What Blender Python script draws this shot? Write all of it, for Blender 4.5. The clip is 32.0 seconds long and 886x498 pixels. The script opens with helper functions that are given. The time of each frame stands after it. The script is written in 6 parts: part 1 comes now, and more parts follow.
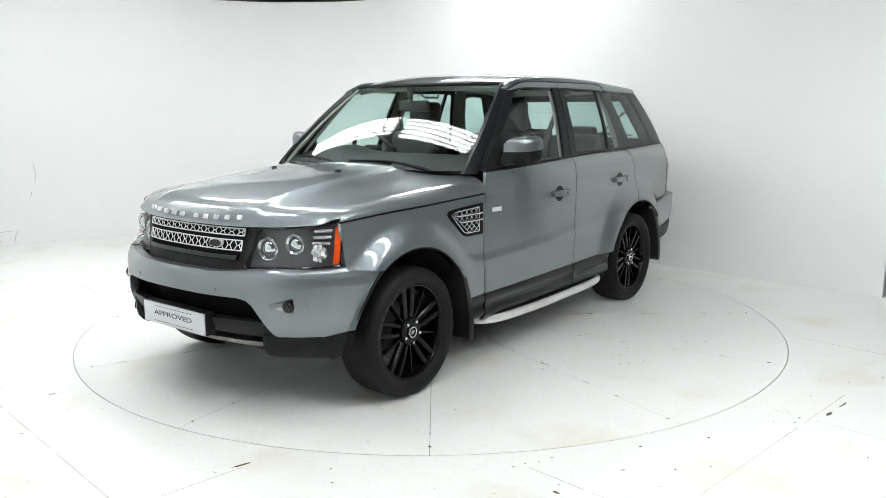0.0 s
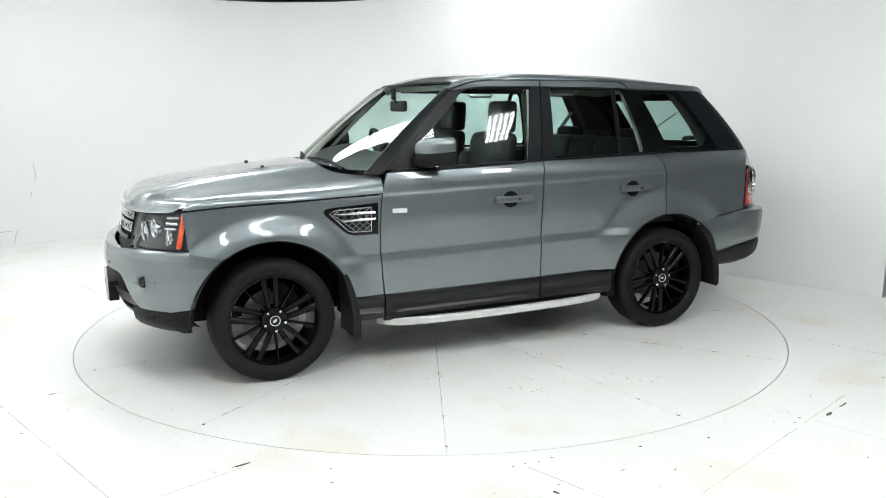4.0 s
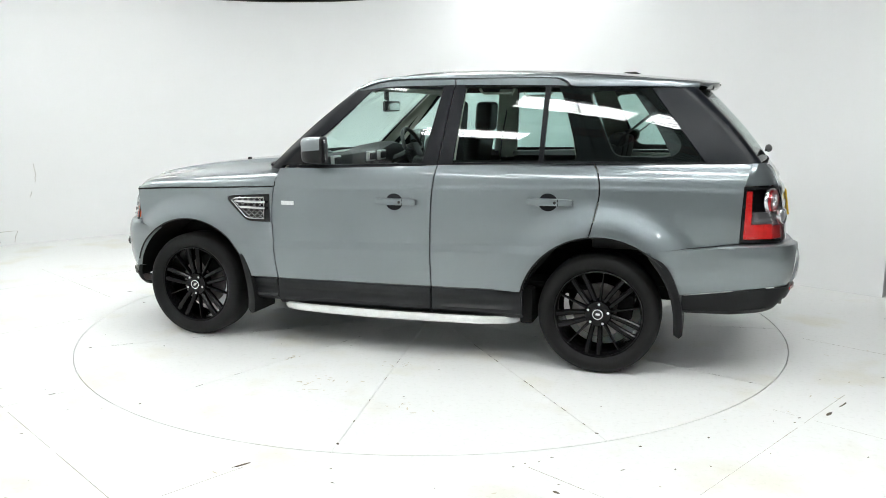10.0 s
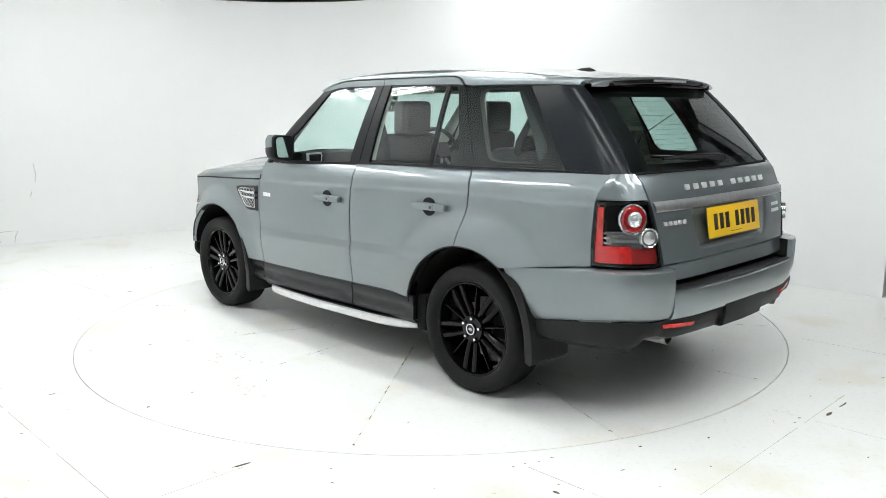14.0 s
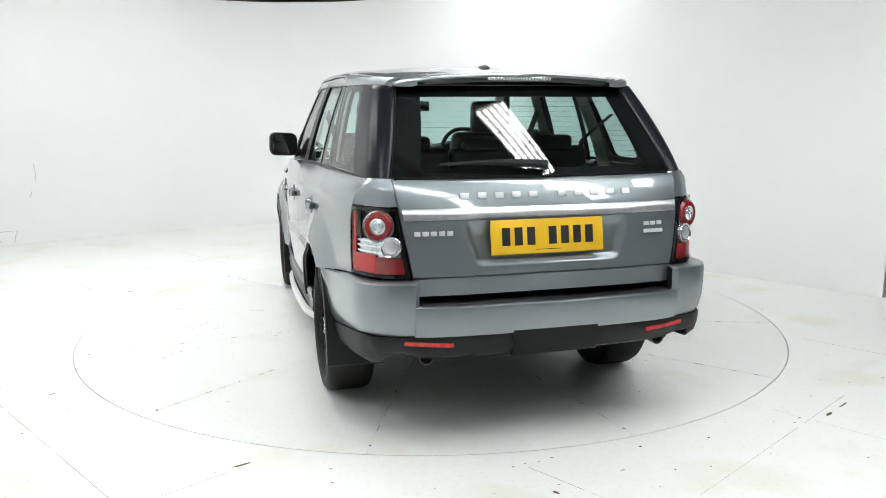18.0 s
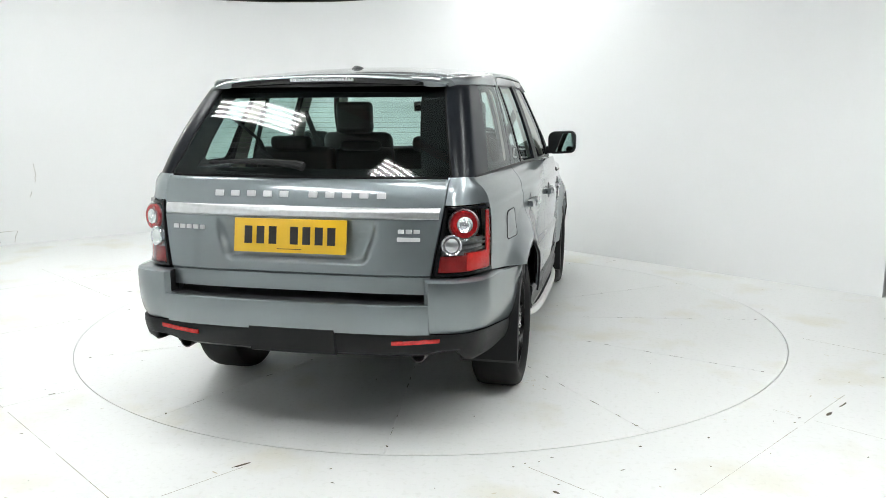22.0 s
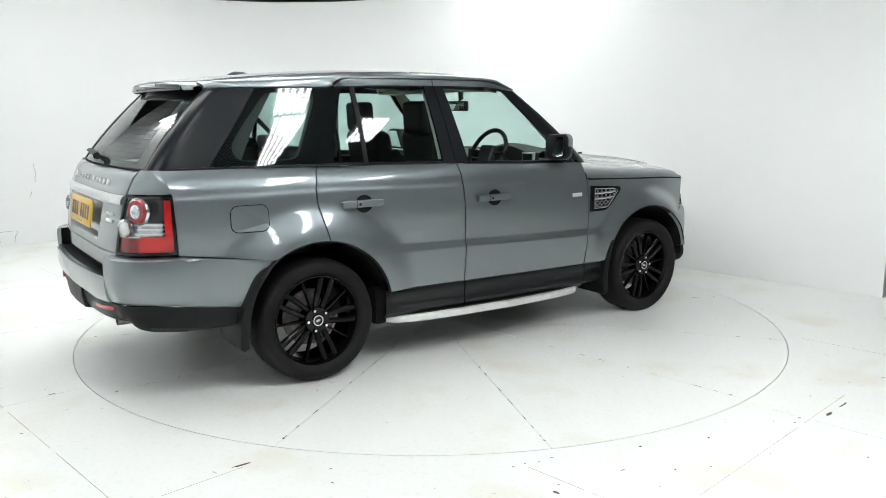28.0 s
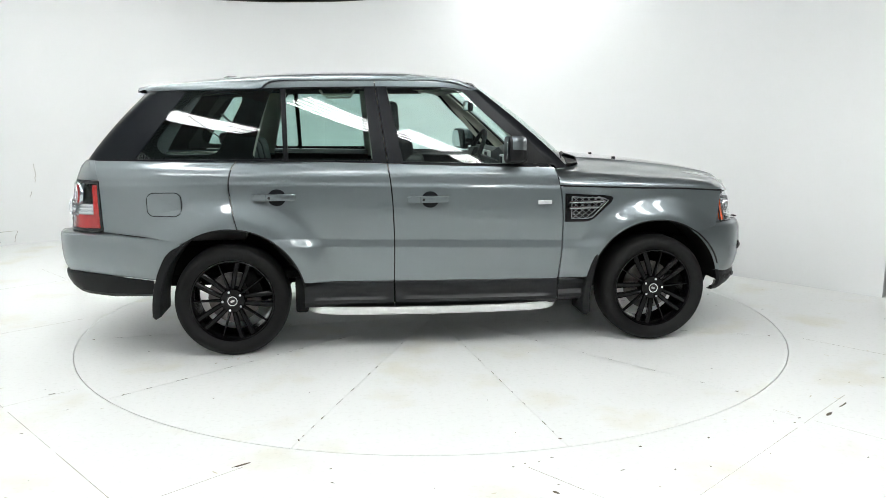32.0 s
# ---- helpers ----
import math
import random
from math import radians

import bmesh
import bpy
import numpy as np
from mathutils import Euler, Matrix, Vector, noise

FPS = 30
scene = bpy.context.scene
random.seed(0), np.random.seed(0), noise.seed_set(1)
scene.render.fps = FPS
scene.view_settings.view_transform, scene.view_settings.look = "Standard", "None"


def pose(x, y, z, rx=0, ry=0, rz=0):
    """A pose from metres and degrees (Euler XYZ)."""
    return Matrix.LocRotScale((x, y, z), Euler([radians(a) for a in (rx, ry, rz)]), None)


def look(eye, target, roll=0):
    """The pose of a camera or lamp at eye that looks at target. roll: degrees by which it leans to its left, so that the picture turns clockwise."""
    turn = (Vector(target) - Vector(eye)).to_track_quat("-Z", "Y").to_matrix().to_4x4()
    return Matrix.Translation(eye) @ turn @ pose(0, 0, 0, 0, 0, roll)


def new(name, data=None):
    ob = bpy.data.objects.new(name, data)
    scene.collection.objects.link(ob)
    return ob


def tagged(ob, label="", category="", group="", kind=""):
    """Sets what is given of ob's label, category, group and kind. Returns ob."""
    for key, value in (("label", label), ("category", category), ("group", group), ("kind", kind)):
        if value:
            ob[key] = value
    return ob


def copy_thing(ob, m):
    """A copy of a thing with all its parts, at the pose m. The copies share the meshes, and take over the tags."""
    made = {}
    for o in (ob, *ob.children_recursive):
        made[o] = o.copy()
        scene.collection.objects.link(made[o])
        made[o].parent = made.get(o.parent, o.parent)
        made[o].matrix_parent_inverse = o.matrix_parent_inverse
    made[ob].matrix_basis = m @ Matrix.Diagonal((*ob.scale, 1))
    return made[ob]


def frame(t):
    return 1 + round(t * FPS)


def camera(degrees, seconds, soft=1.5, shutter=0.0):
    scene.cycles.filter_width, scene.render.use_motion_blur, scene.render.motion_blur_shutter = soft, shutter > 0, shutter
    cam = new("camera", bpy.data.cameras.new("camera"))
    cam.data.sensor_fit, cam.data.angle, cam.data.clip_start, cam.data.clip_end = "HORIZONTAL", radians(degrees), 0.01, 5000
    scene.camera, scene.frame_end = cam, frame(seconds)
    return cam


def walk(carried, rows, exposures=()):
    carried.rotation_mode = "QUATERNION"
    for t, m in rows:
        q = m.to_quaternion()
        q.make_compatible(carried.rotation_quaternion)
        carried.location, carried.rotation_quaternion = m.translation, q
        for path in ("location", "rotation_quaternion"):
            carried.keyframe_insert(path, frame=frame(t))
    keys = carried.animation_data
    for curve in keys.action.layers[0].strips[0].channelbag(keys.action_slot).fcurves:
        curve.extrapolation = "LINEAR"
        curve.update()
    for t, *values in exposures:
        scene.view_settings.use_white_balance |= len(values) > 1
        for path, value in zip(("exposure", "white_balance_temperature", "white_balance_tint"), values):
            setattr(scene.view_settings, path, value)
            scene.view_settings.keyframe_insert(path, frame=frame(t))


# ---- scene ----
# camera: stands still before the turntable
cam = camera(58.51, 32.0, soft=0.7)
EYE = Vector((0.0, -5.8634, 1.5481))
YAW, PITCH = radians(0.790), radians(-10.052)
AIM = Vector((math.sin(YAW) * math.cos(PITCH), math.cos(YAW) * math.cos(PITCH), math.sin(PITCH)))
STAND = look(EYE, EYE + AIM, -0.234)
walk(cam, [(0.0, STAND), (32.0, STAND)], exposures=[(0.0, 0.0), (32.0, 0.0)])

# the turntable turns clockwise at seven degrees a second
def turn(t):
    return 231.269 - 7.03229 * t - 0.082 * math.sin(t / 32 * math.pi)


CAR_X, CAR_Y, CAR_Z = 0.0195, 0.0727, 0.0105      # the car's middle on the disc
DISC_R = 2.493
# ---- light ----
world = bpy.data.worlds.new("hall")
scene.world = world
world.use_nodes = True
world.node_tree.nodes["Background"].inputs[0].default_value = (0.75, 0.8, 0.85, 1)
world.node_tree.nodes["Background"].inputs[1].default_value = 0.05
TUBE_POWER = 18.4


# ---- materials ----
def nodes_of(name):
    m = bpy.data.materials.new(name)
    m.use_nodes = True
    nt = m.node_tree
    return m, nt, nt.nodes["Principled BSDF"]


def noise_ramp(nt, scale, lo, hi, detail=4.0, p0=0.35, p1=0.7, coord="Object"):
    tc = nt.nodes.new("ShaderNodeTexCoord")
    nz = nt.nodes.new("ShaderNodeTexNoise")
    nz.inputs["Scale"].default_value, nz.inputs["Detail"].default_value = scale, detail
    nt.links.new(tc.outputs[coord], nz.inputs["Vector"])
    rp = nt.nodes.new("ShaderNodeValToRGB")
    rp.color_ramp.elements[0].position, rp.color_ramp.elements[1].position = p0, p1
    rp.color_ramp.elements[0].color = (*lo, 1) if len(lo) == 3 else lo
    rp.color_ramp.elements[1].color = (*hi, 1) if len(hi) == 3 else hi
    nt.links.new(nz.outputs["Fac"], rp.inputs["Fac"])
    return rp, nz


def mat(name, color, rough=0.5, metal=0.0, coat=0.0, var=0.12, scale=6.0, bump=0.0, bump_scale=200.0, spec=0.5, rough_var=0.0):
    """A surface with a colour that drifts a little, fine relief and gloss of its own."""
    m, nt, b = nodes_of(name)
    lo = tuple(c * (1 - var) for c in color)
    hi = tuple(min(1.0, c * (1 + var)) for c in color)
    rp, _ = noise_ramp(nt, scale, lo, hi)
    nt.links.new(rp.outputs["Color"], b.inputs["Base Color"])
    b.inputs["Roughness"].default_value, b.inputs["Metallic"].default_value = rough, metal
    b.inputs["Coat Weight"].default_value, b.inputs["Coat Roughness"].default_value = coat, 0.03
    b.inputs["Specular IOR Level"].default_value = spec
    if rough_var:
        r2, _ = noise_ramp(nt, scale * 3.1, (rough - rough_var,) * 3, (rough + rough_var,) * 3)
        nt.links.new(r2.outputs["Color"], b.inputs["Roughness"])
    if bump:
        tc = nt.nodes.new("ShaderNodeTexCoord")
        nz = nt.nodes.new("ShaderNodeTexNoise")
        nz.inputs["Scale"].default_value, nz.inputs["Detail"].default_value = bump_scale, 3
        nt.links.new(tc.outputs["Object"], nz.inputs["Vector"])
        bp = nt.nodes.new("ShaderNodeBump")
        bp.inputs["Strength"].default_value, bp.inputs["Distance"].default_value = bump, 0.002
        nt.links.new(nz.outputs["Fac"], bp.inputs["Height"])
        nt.links.new(bp.outputs["Normal"], b.inputs["Normal"])
    return m


def glow(name, color, power):
    m, nt, b = nodes_of(name)
    b.inputs["Base Color"].default_value = (*color, 1)
    b.inputs["Emission Color"].default_value = (*color, 1)
    b.inputs["Emission Strength"].default_value = power
    return m


def glass(name, tint, rough=0.0, base=0.055):
    """Thin pane: clear with a tint, and a mirror-like gloss that grows at grazing angles."""
    m = bpy.data.materials.new(name)
    m.use_nodes = True
    nt = m.node_tree
    nt.nodes.remove(nt.nodes["Principled BSDF"])
    out = nt.nodes["Material Output"]
    tr, gl, mx, lw, pw, ma = (nt.nodes.new("ShaderNode" + k) for k in ("BsdfTransparent", "BsdfGlossy", "MixShader", "LayerWeight", "Math", "Math"))
    tr.inputs["Color"].default_value = (*tint, 1)
    gl.inputs["Roughness"].default_value = rough
    gl.inputs["Color"].default_value = (1, 1, 1, 1)
    lw.inputs["Blend"].default_value = 0.5
    pw.operation, ma.operation = "POWER", "MULTIPLY_ADD"
    pw.inputs[1].default_value = 5.0
    ma.inputs[1].default_value, ma.inputs[2].default_value = 0.65, base
    nt.links.new(lw.outputs["Facing"], pw.inputs[0])
    nt.links.new(pw.outputs[0], ma.inputs[0])
    nt.links.new(ma.outputs[0], mx.inputs[0])
    nt.links.new(tr.outputs[0], mx.inputs[1])
    nt.links.new(gl.outputs[0], mx.inputs[2])
    nt.links.new(mx.outputs[0], out.inputs["Surface"])
    return m


def paint_metal(name, base):
    m, nt, b = nodes_of(name)
    rp, nz = noise_ramp(nt, 900.0, tuple(c * 0.86 for c in base), tuple(c * 1.14 for c in base), 2.0)
    nt.links.new(rp.outputs["Color"], b.inputs["Base Color"])
    b.inputs["Metallic"].default_value = 0.76
    b.inputs["Roughness"].default_value = 0.40
    b.inputs["Coat Weight"].default_value = 1.0
    b.inputs["Coat Roughness"].default_value = 0.015
    b.inputs["Coat IOR"].default_value = 1.6
    bp = nt.nodes.new("ShaderNodeBump")
    bp.inputs["Strength"].default_value, bp.inputs["Distance"].default_value = 0.06, 0.0005
    nt.links.new(nz.outputs["Fac"], bp.inputs["Height"])
    nt.links.new(bp.outputs["Normal"], b.inputs["Normal"])
    return m


PAINT = paint_metal("grey_metallic_paint", (0.200, 0.229, 0.244))
CLADDING = mat("satin_black_sill", (0.011, 0.012, 0.0135), 0.30, spec=0.32, bump=0.1, bump_scale=700)
TREAD = mat("ribbed_black_rubber", (0.040, 0.041, 0.044), 0.38, spec=0.5)
TRIM = mat("black_plastic_trim", (0.0095, 0.010, 0.0105), 0.45, bump=0.25, bump_scale=700, spec=0.22)
FRIT = mat("printed_glass_border", (0.004, 0.004, 0.0045), 0.6, spec=0.1)
PILLAR = mat("satin_pillar_cover", (0.0072, 0.0090, 0.0118), 0.29, spec=0.20, var=0.05)
GLOSS = mat("gloss_black", (0.008, 0.008, 0.009), 0.05, coat=0.0)
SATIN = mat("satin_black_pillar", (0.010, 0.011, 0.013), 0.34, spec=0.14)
RUBBER = mat("tyre_rubber", (0.007, 0.007, 0.007), 0.62, spec=0.25, bump=0.3, bump_scale=300)
RIM = mat("gloss_black_alloy", (0.003, 0.003, 0.0035), 0.20, spec=0.22)
STEEL = mat("bare_steel", (0.20, 0.19, 0.18), 0.45, metal=0.9, var=0.3, scale=20)
CHROME = mat("chrome", (0.75, 0.76, 0.77), 0.12, metal=1.0, var=0.04)
SILVER = mat("brushed_silver", (0.62, 0.63, 0.64), 0.33, metal=0.9, var=0.06, scale=40)
DARK = mat("underbody_black", (0.006, 0.006, 0.006), 0.9, spec=0.2)
LEATHER = mat("black_leather", (0.016, 0.0165, 0.0175), 0.48, bump=0.1, bump_scale=250)
IVORY = mat("ivory_lining", (0.60, 0.58, 0.51), 0.85, bump=0.2, bump_scale=500)
LINING = mat("grey_pillar_lining", (0.10, 0.10, 0.095), 0.8, bump=0.2, bump_scale=500)
DASH = mat("dark_dashboard", (0.03, 0.03, 0.032), 0.55, bump=0.3, bump_scale=400)
RED = mat("red_lens", (0.50, 0.018, 0.017), 0.2, coat=0.4, var=0.3, scale=45)
AMBER = mat("amber_lens", (0.80, 0.088, 0.010), 0.15, coat=1.0, var=0.15, scale=30)
CLEAR = mat("clear_reflector", (0.70, 0.72, 0.74), 0.18, metal=0.75, var=0.25, scale=60)
YELLOW = mat("plate_yellow", (0.66, 0.40, 0.011), 0.4, coat=0.4, var=0.03)
WHITE_PLATE = mat("plate_white", (0.62, 0.65, 0.68), 0.35, coat=0.4, var=0.03)
INK = mat("plate_black", (0.012, 0.012, 0.013), 0.45)
GLASS = glass("green_tinted_glass", (0.78, 0.90, 0.87))
PRIVACY = glass("rear_tinted_glass", (0.60, 0.74, 0.71))
LENS = glass("clear_lens", (0.97, 0.98, 0.98), base=0.03)
MARK = mat("silver_lettering", (0.62, 0.63, 0.64), 0.35, metal=0.35, var=0.04)
STEP_EDGE = mat("anodised_step_edge", (0.80, 0.80, 0.79), 0.35, metal=0.25, var=0.05, scale=25)
BEZEL = mat("lamp_bezel", (0.075, 0.078, 0.082), 0.38)
RED_RING = mat("deep_red_ring", (0.30, 0.012, 0.014), 0.12, metal=0.2, coat=1.0, var=0.45, scale=70)
DULL_RED = mat("dark_red_lens", (0.24, 0.018, 0.018), 0.22, coat=0.4, var=0.25, scale=40)
LAMP_RING = mat("lamp_ring_chrome", (0.62, 0.64, 0.66), 0.16, metal=0.85, var=0.4, scale=140)
MESH = mat("bright_mesh", (0.74, 0.75, 0.76), 0.3, metal=0.4, var=0.04)
WHITE_LENS = mat("white_lens", (0.72, 0.74, 0.75), 0.2, coat=0.6, var=0.08, scale=60)
MIRROR = mat("mirror_glass", (0.62, 0.65, 0.66), 0.02, metal=1.0, var=0.01)
TUBE = glow("tube_light", (0.978, 1.0, 0.996), TUBE_POWER)
FRAME_WHITE = mat("white_enamel", (0.75, 0.76, 0.76), 0.4)


def white_paint(name, base, stain, scale_big, amount, rough, scuff=0.93):
    """White studio paint with faint yellowish stains and scuffs."""
    m, nt, b = nodes_of(name)
    big, _ = noise_ramp(nt, scale_big, stain, base, 6.0, 0.32, 0.32 + amount)
    small, _ = noise_ramp(nt, 38.0, (scuff, scuff, scuff * 0.99), (1, 1, 1), 8.0, 0.3, 0.45)
    mx = nt.nodes.new("ShaderNodeMix")
    mx.data_type, mx.blend_type = "RGBA", "MULTIPLY"
    mx.inputs["Factor"].default_value = 1.0
    nt.links.new(big.outputs["Color"], mx.inputs[6])
    nt.links.new(small.outputs["Color"], mx.inputs[7])
    nt.links.new(mx.outputs[2], b.inputs["Base Color"])
    b.inputs["Roughness"].default_value = rough
    tc = nt.nodes.new("ShaderNodeTexCoord")
    nz = nt.nodes.new("ShaderNodeTexNoise")
    nz.inputs["Scale"].default_value, nz.inputs["Detail"].default_value = 9.0, 8
    nt.links.new(tc.outputs["Object"], nz.inputs["Vector"])
    bp = nt.nodes.new("ShaderNodeBump")
    bp.inputs["Strength"].default_value, bp.inputs["Distance"].default_value = 0.15, 0.004
    nt.links.new(nz.outputs["Fac"], bp.inputs["Height"])
    nt.links.new(bp.outputs["Normal"], b.inputs["Normal"])
    return m


FLOOR_WHITE = white_paint("floor_paint", (0.81, 0.82, 0.805), (0.755, 0.745, 0.675), 1.7, 0.13, 0.38)
WALL_WHITE = white_paint("wall_paint", (0.80, 0.81, 0.81), (0.785, 0.795, 0.795), 0.7, 0.25, 0.6, 0.992)
JOINT = mat("dirty_joint", (0.13, 0.115, 0.09), 0.9, var=0.4, scale=14)
JOINT_PALE = mat("faint_joint", (0.34, 0.31, 0.25), 0.9, var=0.4, scale=14)
SCUFF = mat("yellowed_scuff", (0.60, 0.55, 0.44), 0.8, var=0.25, scale=25)
GRIT = mat("flaked_paint_patch", (0.10, 0.085, 0.06), 0.95, var=0.5, scale=60)
HALL_DARK = mat("hall_roof_sheet", (0.22, 0.215, 0.205), 0.8)
HALL_WALL = mat("hall_wall_block", (0.22, 0.22, 0.215), 0.85, scale=2)
CONCRETE = mat("hall_concrete", (0.20, 0.195, 0.185), 0.8, var=0.2, scale=1.5, bump=0.2, bump_scale=60)
BEAM = mat("red_oxide_beam", (0.17, 0.05, 0.035), 0.6)
GREY_DOOR = mat("grey_panel", (0.42, 0.43, 0.45), 0.6)


# ---- mesh helpers ----
def part(name, bm, material, parent, label="", smooth=True, sharp=35.0, double=False):
    """One mesh object under a thing or a part."""
    me = bpy.data.meshes.new(name)
    bm.normal_update()
    bm.to_mesh(me)
    bm.free()
    for k in (material if isinstance(material, (list, tuple)) else [material]):
        me.materials.append(k)
    if smooth:
        me.shade_smooth()
        me.set_sharp_from_angle(angle=radians(sharp))
    ob = new(name, me)
    if parent:
        ob.parent = parent
    if label:
        ob["label"] = label
    return ob


def empty(name, parent=None):
    ob = new(name)
    ob.empty_display_size = 0.1
    if parent:
        ob.parent = parent
    return ob


def spline(pts, n, smooth=True):
    """n points evenly along a line through pts, rounded (Catmull-Rom) if smooth."""
    P = np.array(pts, float)
    if smooth and len(P) > 2:
        Q = np.vstack([2 * P[0] - P[1], P, 2 * P[-1] - P[-2]])
        out = []
        for i in range(1, len(Q) - 2):
            a, b, c, d = Q[i - 1], Q[i], Q[i + 1], Q[i + 2]
            for t in np.linspace(0, 1, 12, endpoint=False):
                out.append(0.5 * (2 * b + (c - a) * t + (2 * a - 5 * b + 4 * c - d) * t * t + (3 * b - a - 3 * c + d) * t ** 3))
        out.append(P[-1])
        P = np.array(out)
    s = np.concatenate([[0], np.cumsum(np.linalg.norm(np.diff(P, axis=0), axis=1))])
    u = np.linspace(0, s[-1], n)
    return np.stack([np.interp(u, s, P[:, k]) for k in range(P.shape[1])], -1)


def interp(x, table):
    xs, ys = zip(*sorted(table))
    return np.interp(x, xs, ys)


def soft(x, table):
    """Smooth interpolation (cosine-free, monotone cubic by finite slopes)."""
    tb = sorted(table)
    xs = np.array([p[0] for p in tb], float)
    ys = np.array([p[1] for p in tb], float)
    m = np.gradient(ys, xs)
    x = np.clip(x, xs[0], xs[-1])
    i = np.clip(np.searchsorted(xs, x) - 1, 0, len(xs) - 2)
    h = xs[i + 1] - xs[i]
    t = (x - xs[i]) / h
    return ((2 * t ** 3 - 3 * t ** 2 + 1) * ys[i] + (t ** 3 - 2 * t ** 2 + t) * h * m[i]
            + (-2 * t ** 3 + 3 * t ** 2) * ys[i + 1] + (t ** 3 - t ** 2) * h * m[i + 1])


def coons(bottom, top, left, right, nu, nv, smooth=(True, True, True, True)):
    b, t = spline(bottom, nu, smooth[0]), spline(top, nu, smooth[1])
    l, r = spline(left, nv, smooth[2]), spline(right, nv, smooth[3])
    u = np.linspace(0, 1, nu)[:, None, None]
    v = np.linspace(0, 1, nv)[None, :, None]
    g = ((1 - v) * b[:, None] + v * t[:, None] + (1 - u) * l[None] + u * r[None]
         - ((1 - u) * (1 - v) * b[0] + u * (1 - v) * b[-1] + (1 - u) * v * t[0] + u * v * t[-1]))
    return g


def grid_bm(g, out=None, rim=None, bm=None):
    """A sheet over a grid of points. out: a direction its faces look to; rim: a vector by which its border is turned in."""
    bm = bm or bmesh.new()
    nu, nv = g.shape[:2]
    vs = [[bm.verts.new(g[i, j]) for j in range(nv)] for i in range(nu)]
    fs = []
    for i in range(nu - 1):
        for j in range(nv - 1):
            try:
                fs.append(bm.faces.new((vs[i][j], vs[i + 1][j], vs[i + 1][j + 1], vs[i][j + 1])))
            except ValueError:
                pass
    if out is not None:
        bm.normal_update()
        tot = Vector((0, 0, 0))
        for f in fs:
            tot += f.normal * f.calc_area()
        if tot.dot(Vector(out)) < 0:
            bmesh.ops.reverse_faces(bm, faces=fs)
    if rim is not None:
        ring = ([vs[i][0] for i in range(nu)] + [vs[-1][j] for j in range(1, nv)]
                + [vs[i][-1] for i in range(nu - 2, -1, -1)] + [vs[0][j] for j in range(nv - 2, 0, -1)])
        low = [bm.verts.new(v.co + Vector(rim)) for v in ring]
        add = []
        for k in range(len(ring)):
            n = (k + 1) % len(ring)
            add.append(bm.faces.new((ring[k], ring[n], low[n], low[k])))
        bmesh.ops.recalc_face_normals(bm, faces=fs + add)
        bm.normal_update()
        if out is not None:
            tot = Vector((0, 0, 0))
            for f in fs:
                tot += f.normal * f.calc_area()
            if tot.dot(Vector(out)) < 0:
                bmesh.ops.reverse_faces(bm, faces=fs + add)
    return bm


def box_bm(x0, x1, y0, y1, z0, z1, bevel=0.0, seg=2, bm=None):
    bm = bm or bmesh.new()
    r = bmesh.ops.create_cube(bm, size=1.0)
    for v in r["verts"]:
        v.co = Vector(((x0 + x1) / 2 + v.co.x * (x1 - x0), (y0 + y1) / 2 + v.co.y * (y1 - y0), (z0 + z1) / 2 + v.co.z * (z1 - z0)))
    if bevel:
        es = {e for v in r["verts"] for e in v.link_edges}
        bmesh.ops.bevel(bm, geom=list(es), offset=bevel, segments=seg, affect="EDGES", profile=0.6)
    return bm


def lathe_bm(profile, n=32, axis="y", centre=(0, 0, 0), bm=None, closed=False):
    """Turns a profile of (along the axis, radius) about an axis."""
    bm = bm or bmesh.new()
    rings = []
    for a, r in profile:
        ring = []
        for k in range(n):
            th = 2 * math.pi * k / n
            c, s = r * math.cos(th), r * math.sin(th)
            p = {"x": (a, c, s), "y": (c, a, s), "z": (c, s, a)}[axis]
            ring.append(bm.verts.new(Vector(p) + Vector(centre)))
        rings.append(ring)
    pairs = list(zip(rings, rings[1:])) + ([(rings[-1], rings[0])] if closed else [])
    fs = []
    for a, b in pairs:
        for k in range(n):
            fs.append(bm.faces.new((a[k], a[(k + 1) % n], b[(k + 1) % n], b[k])))
    if not closed:
        fs.append(bm.faces.new(rings[0]))
        fs.append(bm.faces.new(rings[-1]))
    bmesh.ops.recalc_face_normals(bm, faces=fs)
    return bm


def prism_bm(outline, depth, frame_m, bevel=0.0, bm=None, seg=2):
    """A flat outline (u, v) pushed out by depth along w, set by a matrix whose columns are u, v, w."""
    bm = bm or bmesh.new()
    a = [bm.verts.new(frame_m @ Vector((u, v, 0))) for u, v in outline]
    b = [bm.verts.new(frame_m @ Vector((u, v, depth))) for u, v in outline]
    n = len(a)
    fs = [bm.faces.new(a), bm.faces.new(b)] + [bm.faces.new((a[k], a[(k + 1) % n], b[(k + 1) % n], b[k])) for k in range(n)]
    bmesh.ops.recalc_face_normals(bm, faces=fs)
    if bevel:
        es = [e for e in fs[1].edges]
        bmesh.ops.bevel(bm, geom=es, offset=bevel, segments=seg, affect="EDGES", profile=0.6)
    return bm


